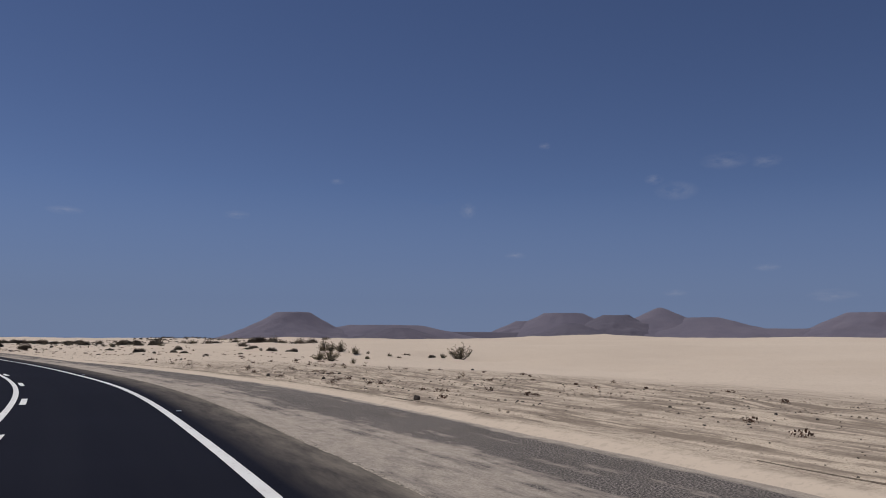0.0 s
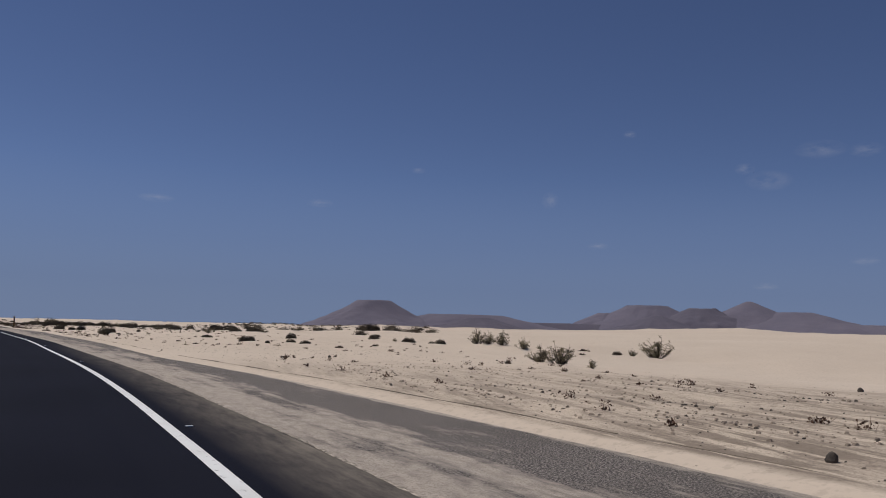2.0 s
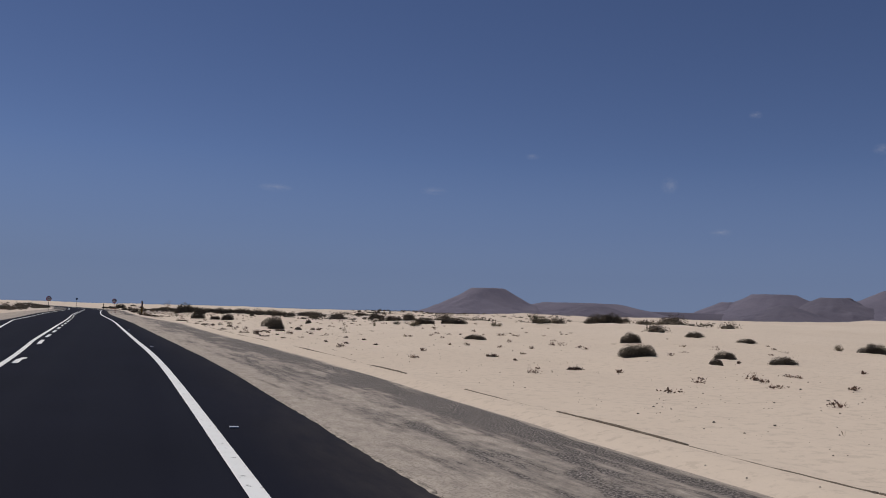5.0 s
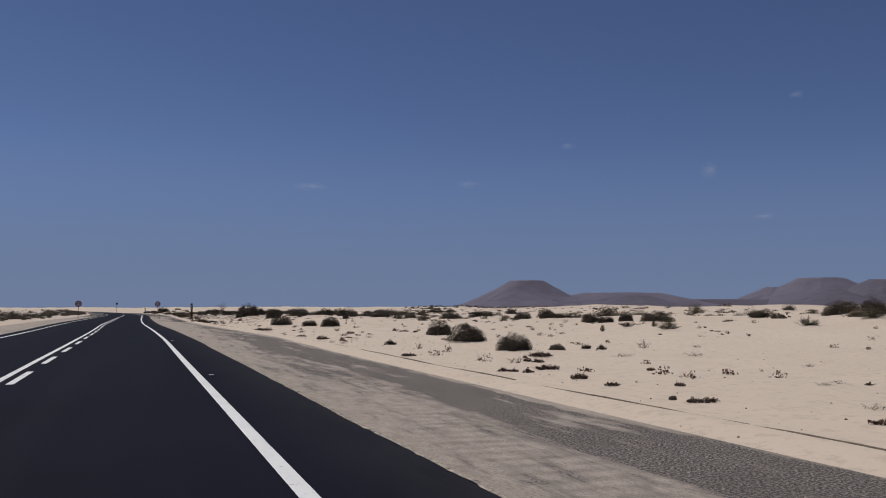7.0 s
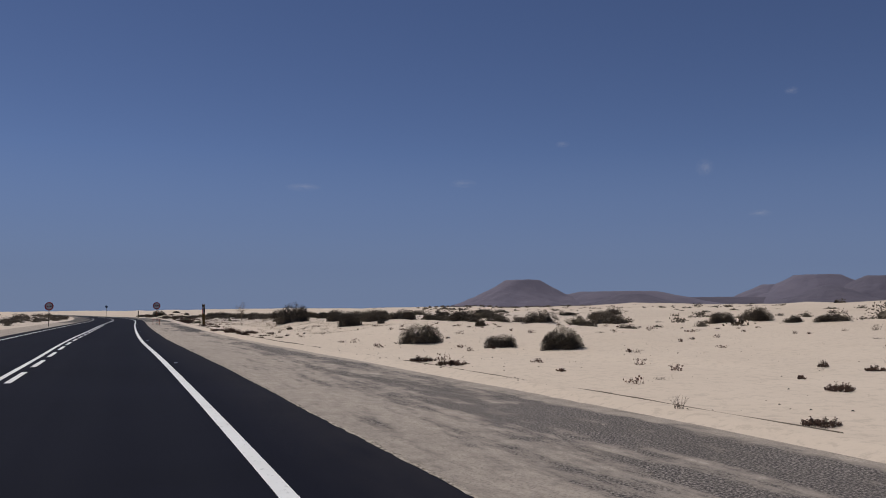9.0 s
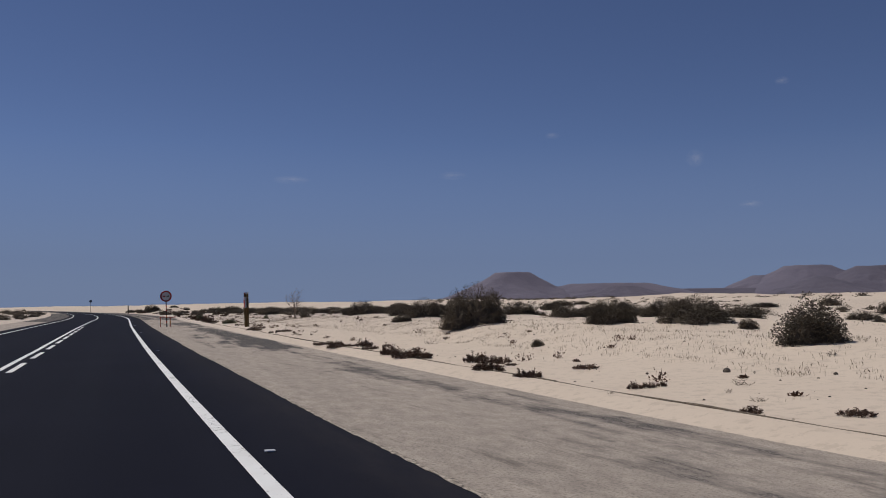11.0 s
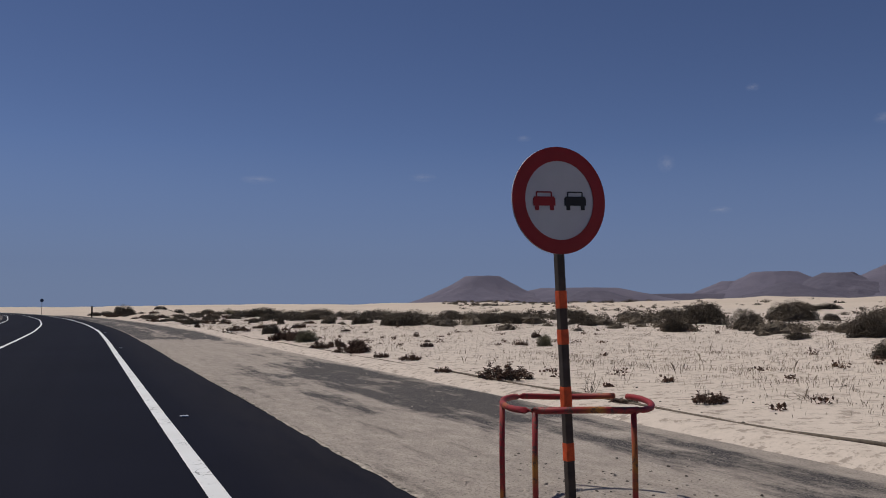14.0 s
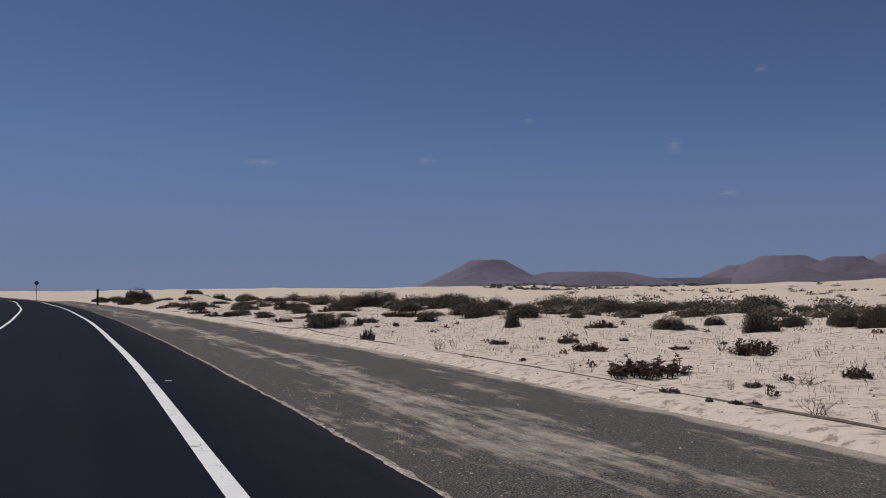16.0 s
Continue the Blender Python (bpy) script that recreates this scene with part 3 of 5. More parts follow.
plant('S', -9.8, 63.9, 1.25, 0.95)
plant('S', -8.9, 63.5, 1.55, 1.25)
plant('S', -7.3, 64.9, 0.60, 0.50)
plant('D', -11.3, 62.7, 0.30, 0.26)
plant('S', 1.4, 102.8, 2.90, 2.40)
plant('S', -0.8, 103.4, 1.00, 0.80)
plant('D', -2.1, 103.8, 0.80, 0.45)
plant('R', -5.2, 102.8, 0.90, 0.45)
MOUNDS.append((-188.2, 296.6, 3.2, 1.05))  # a pale hummock beside the road ahead
MOUNDS.append((-36.0, 146.0, 16.0, 0.85))  # low dunes along the skyline
MOUNDS.append((20.0, 300.0, 80.0, 0.9))
MOUNDS.append((3.9, 104.7, 9.0, -1.15))  # a dip at the dune's foot


def bare(x, y):
    """The large bare dune beyond the first bend."""
    return y > 40 and math.atan2(-(x + 7), y - 18) < radians(7)


def clear_dune(s, d):
    """The open dune that lies ahead behind the belt of shrubs."""
    return 27 < d < 0.62 * (s - 255)


for x, y, w, h in ((-188.6, 297.4, 1.7, 0.6), (-191.5, 299.6, 1.1, 0.4), (-214.2, 323.5, 2.4, 0.9), (-206.0, 313.0, 1.5, 0.6), (-228.0, 340.0, 1.9, 0.7), (-218.0, 330.5, 1.4, 0.5)):
    plant("D", x, y, w, h)
SCRUB = []  # low scrub too far off or too thick to tell apart
# looser growth further out, by chance
luck = random.Random(11)
for count, s0, s1, d0, d1 in ((45, 115, 200, 38, 90), (150, 165, 400, 19, 36), (40, 165, 400, 36, 60)):
    for _ in range(count):
        s, d = luck.uniform(s0, s1), d0 + (d1 - d0) * luck.random() ** 1.2
        x, y = road_at(s, d)
        w = 0.55 + 2.3 * luck.random() ** 2
        if not bare(x, y) and not clear_dune(s, d) and all(math.hypot(x - p[1], y - p[2]) > 0.6 + 0.42 * (w + p[3]) for p in PLANTS):
            if d > 33:
                SCRUB.append((x, y, w))
            else:
                plant("E" if luck.random() < 0.85 else "S", x, y, w, w * luck.uniform(0.32, 0.48))
for _ in range(90):
    s, d = luck.uniform(60, 420), -(12.0 + 33 * luck.random() ** 1.5)
    SCRUB.append((*road_at(s, d), luck.uniform(0.6, 1.8)))
for _ in range(80):
    s, d = luck.uniform(140, 420), -(11.6 + 7 * luck.random())
    SCRUB.append((*road_at(s, d), luck.uniform(0.6, 2.0)))
for _ in range(170):
    s, d = luck.uniform(236, 350), 21 + 13 * luck.random()
    x, y = road_at(s, d)
    if not clear_dune(s, d) and waves(np.array([x]), np.array([y]), 9, 6, 2)[0] > -0.1:
        SCRUB.append((x, y, luck.uniform(0.7, 1.9)))
for _ in range(130):  # thicker growth along the road where it bends away
    s, d = luck.uniform(292, 400), 6.4 + 16 * luck.random() ** 1.2
    x, y = road_at(s, d)
    w = luck.uniform(0.6, 1.7)
    if all(math.hypot(x - p[1], y - p[2]) > 0.3 + 0.4 * (w + p[3]) for p in PLANTS):
        plant("R" if luck.random() < 0.25 else "E", x, y, w, w * luck.uniform(0.3, 0.5))
for _ in range(150):
    s, d = luck.uniform(262, 345), luck.uniform(17, 31)
    x, y = road_at(s, d)
    if waves(np.array([x]), np.array([y]), 12, 16, 2)[0] > 0.05:
        SCRUB.append((x, y, luck.uniform(0.8, 2.1)))
LITTER = []  # small low plants, too many to count
for _ in range(230):
    s, d = luck.uniform(215, 335), 6.6 + 22 * luck.random() ** 1.3
    LITTER.append((*road_at(s, d), luck.uniform(0.12, 0.42)))
for _ in range(80):
    s, d = luck.uniform(6, 62), 6.4 + 13 * luck.random() ** 1.1
    LITTER.append((*road_at(s, d), luck.uniform(0.12, 0.38)))
for _ in range(330):
    s, d = luck.uniform(72, 240), 6.6 + 26 * luck.random() ** 1.2
    LITTER.append((*road_at(s, d), luck.uniform(0.12, 0.40)))
for _ in range(50):
    s, d = luck.uniform(75, 330), 6.6 + 24 * luck.random() ** 1.2
    w = luck.uniform(0.2, 0.5)
    plant("T", *road_at(s, d), w, w * luck.uniform(0.2, 0.4))


def wander(s):
    """How far the lay-by's outer edge strays under the drifted sand."""
    return np.interp(s, [10, 28, 47, 55, 64, 80, 100, 120, 133, 142, 155, 176, 200, 240, 262, 280, 300], [0.1, 0.1, -0.25, -0.6, -1.0, -0.6, -0.15, 0.0, 0.35, 0.75, 0.55, 0.2, 0.25, 0.35, 0.3, 0.8, 0.8])


def ground_height(xy):
    xy = np.atleast_2d(xy).astype(float)
    x, y = xy[:, 0], xy[:, 1]
    s, d0 = station(xy)
    d = d0 - wander(s) * (1 - step(d0, 5.5, 16)) * (d0 > 0)
    hollow = 1 - step(s, 66, 102)  # beside the first bend
    right = 0.10 + 0.2 * (1 - hollow) * step(d, 8, 26) - 1.2 * hollow * step(d, 10, 46) + (0.07 * waves(x, y, 7, 3) + 0.022 * waves(x, y, 2.4, 12, 2)) * step(d, 6.5, 11)
    right += (0.016 + 0.012 * step(-s, -80, 20)) * np.clip(d - 38, 0, 190)
    right += 0.40 * step(s, 150, 175) * (1 - step(s, 225, 245)) * step(d, 8.0, 12.5) * (1 - step(d, 16, 30))
    right += 0.35 * waves(x, y, 34, 5) * step(d, 18, 50) + 1.0 * waves(x, y, 150, 8) * step(d, 70, 200)
    left = 0.12 + 0.45 * step(-d, 12, 19) + 0.25 * waves(x, y, 14, 4) * step(-d, 12, 20) + 0.9 * waves(x, y, 120, 9) * step(-d, 60, 160)
    z = np.where(d > 0, np.where(d < 5.7, 0.065 * step(d, 4.75, 5.15) - 0.025 * step(d, 5.35, 5.65), 0.040 + (right - 0.040) * step(d, 5.7, 7.2)), left * step(-d, 10.8, 12.0))
    z = z - 0.07 * (1 - step(d, 4.6, 5.0)) * (1 - step(-d, 10.4, 11.0))
    near = np.hypot(x + 60, y - 120) < 500
    for mx, my, r, h in MOUNDS:
        q = near & (np.abs(x - mx) < 3 * r) & (np.abs(y - my) < 3 * r)
        z[q] += h * np.exp(-((x[q] - mx) ** 2 + (y[q] - my) ** 2) / (r * r))
    return z


def put_mesh(name, verts, faces, mat, parent=None, smooth=False):
    me = bpy.data.meshes.new(name)
    me.from_pydata([tuple(v) for v in verts], [], [tuple(f) for f in faces])
    if smooth:
        me.shade_smooth()
    for k in (mat if isinstance(mat, (list, tuple)) else [mat]):
        me.materials.append(k)
    ob = new(name, me)
    if parent:
        ob.parent = parent
    return ob


def part(name, bm, mat, parent, label=""):
    me = bpy.data.meshes.new(name)
    bm.to_mesh(me)
    bm.free()
    me.materials.append(mat)
    ob = new(name, me)
    ob.parent = parent
    return tagged(ob, label)


def grid_faces(rows, cols):
    i = np.arange((rows - 1) * cols).reshape(rows - 1, cols)[:, :-1].ravel()
    return np.stack([i, i + 1, i + cols + 1, i + cols], 1).tolist()


# ---------------------------------------------------------------- the ground, one sheet to the horizon
def spread(fine0, fine1, fine, far, growth):
    mid = list(np.arange(fine0, fine1 + 1e-6, fine))
    up, dn, h = [mid[-1]], [mid[0]], fine
    while up[-1] < far or dn[-1] > -far:
        h *= growth
        up.append(up[-1] + h)
        dn.append(dn[-1] - h)
    return np.array(dn[:0:-1] + mid + up[1:])


AXIS = radians(35.5)
AX, AY = np.array([-math.sin(AXIS), math.cos(AXIS)]), np.array([math.cos(AXIS), math.sin(AXIS)])
US, VS = spread(-10, 330, 0.8, 4700, 1.07), spread(-16, 36, 0.30, 4700, 1.055)
U, V = np.meshgrid(US, VS, indexing="ij")
GXY = U.reshape(-1, 1) * AX + V.reshape(-1, 1) * AY
ground = put_mesh("ground", np.column_stack([GXY, ground_height(GXY)]), grid_faces(len(US), len(VS)), SAND, smooth=True)
layer = ground.data.uv_layers.new(name="road")  # station and distance from the edge line, in metres
index = np.empty(len(ground.data.loops), dtype=np.int32)
ground.data.loops.foreach_get("vertex_index", index)
GS, GD = station(GXY)
layer.data.foreach_set("uv", np.column_stack([GS, GD - wander(GS)]).astype(np.float32)[index].ravel())
tagged(ground, "pale beige wind-blown sand of a wide dune field", "sand", kind="structure")


# ---------------------------------------------------------------- road
def strip(name, s0, s1, cuts, z, mat, ds=2.0, wobble=None, parent=None, plain_uv=False):
    """A ribbon along the road: cuts are (offset, height) across it. Its UV map holds station and offset in metres."""
    stations = np.arange(s0, s1 + 1e-6, ds)
    verts, uv = [], []
    for k, s in enumerate(stations):
        for j, (d, h) in enumerate(cuts):
            e = wobble(s, j) if wobble else 0.0
            verts.append((*road_at(s, d + e), z + h))
            uv.append((s, d if plain_uv else d + e))
    ob = put_mesh(name, verts, grid_faces(len(stations), len(cuts)), mat, parent)
    layer = ob.data.uv_layers.new(name="road")
    index = np.empty(len(ob.data.loops), dtype=np.int32)
    ob.data.loops.foreach_get("vertex_index", index)
    layer.data.foreach_set("uv", np.array(uv, dtype=np.float32)[index].ravel())
    return ob


SEND = len(EDGE) - S0 - 3
rng = np.random.RandomState(4)
ragged = rng.uniform(-1, 1, 6000)


def rag(amount, column, seed):
    def f(s, j):
        if j < column:
            return 0.0
        k = int(s * 3 + 700 + seed) % 6000
        slow = math.sin(s * 0.31 + seed) * 0.5 + math.sin(s * 0.083 + seed * 2) * 0.8
        return amount * (0.6 * slow + 0.5 * ragged[k])
    return f


def lay_edge(s, j):
    """The lay-by's outer edge wanders under the drifted sand."""
    if j < 3:
        return 0.0
    return float(wander(s)) + 0.05 * math.sin(s * 0.9) + 0.07 * math.sin(s * 0.37 + 1) + 0.05 * ragged[int(s * 5 + 900) % 6000]


road = strip("road", -80, SEND, [(-7.65, -0.05), (-7.6, 0), (-3.5, 0.0), (1.30, 0), (1.33, -0.03)], 0.0, ASPHALT, 0.5, rag(0.012, 3, 11))
tagged(road, "smooth new dark asphalt carriageway with white lines", "road", kind="structure")
def crust_edge(s, j):
    """Slightly ragged on both sides."""
    k = int(s * 7 + 900)
    slow = 0.010 * math.sin(s * 0.9) + 0.014 * math.sin(s * 0.37 + 1)
    return (slow + 0.016 * ragged[k % 6000], slow, slow + 0.035 * ragged[(k + 777) % 6000])[j]


crust = strip("sand_crust", -60, 330, [(1.285, 0.002), (1.315, 0.005), (1.375, -0.018)], 0.0, CRUST, 0.14, crust_edge)
tagged(crust, "thin crust of blown sand along the asphalt edge", "sand", kind="structure")
layby = strip("pavement", -80, 420, [(1.2, 0), (2.5, -0.008), (3.6, -0.012), (4.9, -0.012), (5.2, -0.07)], -0.016, OLD, 0.4, lay_edge, plain_uv=True)
tagged(layby, "worn old asphalt lay-by drifted over with sand", "pavement", kind="structure")
layby_left = strip("pavement_left", -80, 420, [(-10.8, 0), (-9.0, 0), (-7.5, 0)], -0.03, OLD, 1.0)
tagged(layby_left, "worn old asphalt margin drifted over with sand", "pavement", kind="structure")


def centre(s):
    """Offset of the solid centre line: the lanes are narrower in the first bend."""
    return float(np.interp(s, [-80, 10, 35, 60, 80, 100, 140, 200, 260, 330], [-3.0, -2.92, -2.70, -2.86, -3.14, -3.48, -3.62, -3.34, -3.58, -3.42]))


def far_edge(s):
    return float(np.interp(s, [-80, 60, 90, 115, 137, 180, 240, 300], [-5.5, -5.35, -5.55, -5.9, -7.0, -6.75, -6.7, -6.9]))


def line(name, s0, s1, course, width, label, ds=1.0):
    ob = strip(name, s0, s1, [(-width / 2, 0), (width / 2, 0)], 0.006, PAINT, ds, lambda s, j: course(s))
    return tagged(ob, label, "road marking", kind="structure")


line("edge_line", -80, SEND, lambda s: 0.0, 0.15, "white painted edge line, slightly worn")
line("centre_line", -80, SEND, centre, 0.13, "solid white painted centre line")
line("edge_line_left", -80, SEND, far_edge, 0.13, "white painted edge line of the far lane")
DASHES = [(20.4 + 8.5 * k, 2.1) for k in range(-4, 9)] + [(98.2 + 6.05 * k, 3.3) for k in range(9)] + [(152.0 + 5.4 * k, 3.4) for k in range(10)] + [(205.7 + 5.1 * k, 3.5) for k in range(6)]
for s, length in DASHES:
    tagged(line("dash", s, s + length, lambda q: centre(q) + (0.22 if q < 90 else 0.28), 0.13, "short white painted dash beside the solid line", length / 6), group="dashes")


# ---------------------------------------------------------------- mountains
def hazed_rock_material(name, k):
    m, n, l, b = material(name, 0.95, 0, 0.1)
    v = coords(n, l, (1, 1, 1))
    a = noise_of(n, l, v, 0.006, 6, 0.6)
    # distance haze is painted into these base tones, paler and bluer than bare rock
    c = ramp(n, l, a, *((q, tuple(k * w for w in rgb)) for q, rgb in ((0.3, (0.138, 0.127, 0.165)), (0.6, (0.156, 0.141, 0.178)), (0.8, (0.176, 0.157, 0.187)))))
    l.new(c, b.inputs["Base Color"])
    bump(n, l, b, noise_of(n, l, v, 0.02, 6, 0.65), 0.4, 16)
    return m


# both carry the painted haze; lava is the darker rock
ROCK, LAVA = hazed_rock_material("hazed_mountain_rock", 1.0), hazed_rock_material("hazed_dark_lava", 0.80)
MID = np.array([-70.0, 110.0])


def mountain(azimuth, distance, height, top, base, label, seed, power=1.2, squash=0.7, mat=None):
    """A weathered volcanic hill. azimuth: degrees counter-clockwise from +y; top and base: radii in metres."""
    a = radians(azimuth)
    c = MID + distance * np.array([-math.sin(a), math.cos(a)])
    n = 96
    verts = []
    for i in range(n):
        for j in range(n):
            x, y = base * 1.35 * (2 * j / (n - 1) - 1), base * 1.35 * (2 * i / (n - 1) - 1)
            p = Vector((x / base, y / base, seed * 3.7))
            e = math.hypot(x, y) * (1 + 0.13 * noise.noise(p * 1.5) + 0.08 * noise.noise(p * 4.0) + 0.05 * noise.noise(Vector((x, y, 0)).normalized() * 5.5 + Vector((seed, 0, 0))))
            f = min(max((e - top) / (base - top), 0), 1)
            z = height * (1 - f) ** power
            z += height * (0.05 * noise.noise(p * 6.0) + 0.03 * noise.noise(p * 15.0)) * min(1, 4 * (1 - f)) * (0.35 + 0.65 * min(1, 2.5 * f))
            verts.append((x, y * squash, z if f < 1 else -4.0))
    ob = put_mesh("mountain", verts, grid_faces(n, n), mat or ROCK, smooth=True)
    ob.matrix_basis = pose(c[0], c[1], 0, 0, 0, azimuth)
    return tagged(ob, label, "mountain")


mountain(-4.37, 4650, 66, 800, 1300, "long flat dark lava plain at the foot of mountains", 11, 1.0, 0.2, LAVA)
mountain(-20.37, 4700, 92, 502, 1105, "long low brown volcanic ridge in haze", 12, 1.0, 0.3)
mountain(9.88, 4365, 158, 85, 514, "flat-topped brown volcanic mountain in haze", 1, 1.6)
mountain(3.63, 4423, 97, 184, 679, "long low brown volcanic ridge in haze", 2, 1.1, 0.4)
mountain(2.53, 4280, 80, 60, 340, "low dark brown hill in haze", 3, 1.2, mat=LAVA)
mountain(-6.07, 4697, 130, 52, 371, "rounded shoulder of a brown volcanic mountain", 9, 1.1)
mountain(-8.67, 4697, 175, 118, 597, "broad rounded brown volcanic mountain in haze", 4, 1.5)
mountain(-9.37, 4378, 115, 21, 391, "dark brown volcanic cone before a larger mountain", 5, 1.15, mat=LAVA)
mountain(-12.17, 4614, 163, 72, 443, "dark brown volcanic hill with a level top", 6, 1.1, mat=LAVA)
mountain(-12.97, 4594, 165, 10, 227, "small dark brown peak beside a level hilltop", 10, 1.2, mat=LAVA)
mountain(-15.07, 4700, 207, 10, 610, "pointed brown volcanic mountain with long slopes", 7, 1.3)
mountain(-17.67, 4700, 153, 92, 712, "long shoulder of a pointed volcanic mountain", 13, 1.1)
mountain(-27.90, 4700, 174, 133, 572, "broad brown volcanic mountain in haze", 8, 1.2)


# ---------------------------------------------------------------- haze low over the horizon, painted on a glowing shell
def backdrop():
    m = bpy.data.materials.new("painted_haze")
    m.use_nodes = True
    n, l = m.node_tree.nodes, m.node_tree.links
    n.remove(n["Principled BSDF"])
    sep, glow, clear, both = n.new("ShaderNodeSeparateXYZ"), n.new("ShaderNodeEmission"), n.new("ShaderNodeBsdfTransparent"), n.new("ShaderNodeMixShader")
    l.new(coords(n, l), sep.inputs[0])
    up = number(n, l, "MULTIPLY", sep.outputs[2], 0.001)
    # emission stands in for the haze and covers the sky's pale band
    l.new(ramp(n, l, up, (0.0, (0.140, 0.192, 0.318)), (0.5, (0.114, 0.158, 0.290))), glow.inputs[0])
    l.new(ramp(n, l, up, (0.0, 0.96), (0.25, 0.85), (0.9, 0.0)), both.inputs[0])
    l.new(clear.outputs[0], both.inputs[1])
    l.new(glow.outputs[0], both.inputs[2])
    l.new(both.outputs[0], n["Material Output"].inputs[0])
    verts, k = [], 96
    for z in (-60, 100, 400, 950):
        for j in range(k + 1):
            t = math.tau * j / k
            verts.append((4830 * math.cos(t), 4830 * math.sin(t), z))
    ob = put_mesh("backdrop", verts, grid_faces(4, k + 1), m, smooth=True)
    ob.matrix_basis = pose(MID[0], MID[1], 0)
    tagged(ob, "glowing painted shell of pale blue haze low over the horizon", "sky", kind="structure")


backdrop()


# ---------------------------------------------------------------- plants
def leaf_material(name, dark, light, rough=0.75):
    m, n, l, b = material(name, rough, 0, 0.15)
    info, geo = n.new("ShaderNodeObjectInfo"), n.new("ShaderNodeNewGeometry")
    c = ramp(n, l, geo.outputs["Random Per Island"], (0.0, dark), (1.0, light))
    c = mix(n, l, number(n, l, "MULTIPLY", info.outputs["Random"], 0.45), c, tuple(0.75 * a for a in dark))
    l.new(c, b.inputs["Base Color"])
    return m


LEAF_D = leaf_material("dark_leaves", (0.078, 0.062, 0.046), (0.155, 0.126, 0.092))
LEAF_S = leaf_material("olive_leaves", (0.145, 0.120, 0.073), (0.30, 0.255, 0.160))
LEAF_R = leaf_material("reddish_shoots", (0.068, 0.038, 0.027), (0.160, 0.092, 0.062))
LEAF_F = leaf_material("grey_green_needles", (0.135, 0.128, 0.085), (0.28, 0.255, 0.17))
WOOD = plain("dry_wood", (0.115, 0.085, 0.062), 0.9, 0, 0.35, 9)
BARK = plain("bark", (0.07, 0.055, 0.042), 0.9, 0, 0.3, 12)


def tube(verts, faces, points, r0, r1, sides=4):
    """Adds a tapered tube along the points."""
    base = len(verts)
    for i, p in enumerate(points):
        q = points[min(i + 1, len(points) - 1)] - points[max(i - 1, 0)]
        a = q.orthogonal().normalized()
        b = q.cross(a).normalized()
        r = r0 + (r1 - r0) * i / (len(points) - 1)
        for k in range(sides):
            t = math.tau * k / sides
            verts.append(p + (a * math.cos(t) + b * math.sin(t)) * r)
    for i in range(len(points) - 1):
        for k in range(sides):
            j = (k + 1) % sides
            faces.append((base + i * sides + k, base + i * sides + j, base + (i + 1) * sides + j, base + (i + 1) * sides + k))
    faces.append(tuple(base + k for k in range(sides))[::-1])
    faces.append(tuple(base + (len(points) - 1) * sides + k for k in range(sides)))


def leaf(verts, faces, p, way, size, r):
    """Adds one pointed leaf, folded along its middle."""
    side = Vector((r.gauss(0, 1), r.gauss(0, 1), r.gauss(0, 1))).cross(way)
    if side.length < 1e-4:
        return
    side = side.normalized() * size * 0.34
    up = side.cross(way).normalized() * size * 0.12
    b = len(verts)
    verts.extend([p, p + way * size * 0.5 + side + up, p + way * size, p + way * size * 0.5 - side + up])
    faces.append((b, b + 1, b + 2))
    faces.append((b, b + 2, b + 3))


def unit(r, low=-0.2):
    while True:
        v = Vector((r.uniform(-1, 1), r.uniform(-1, 1), r.uniform(low, 1)))
        if 0.1 < v.length < 1:
            return v.normalized()


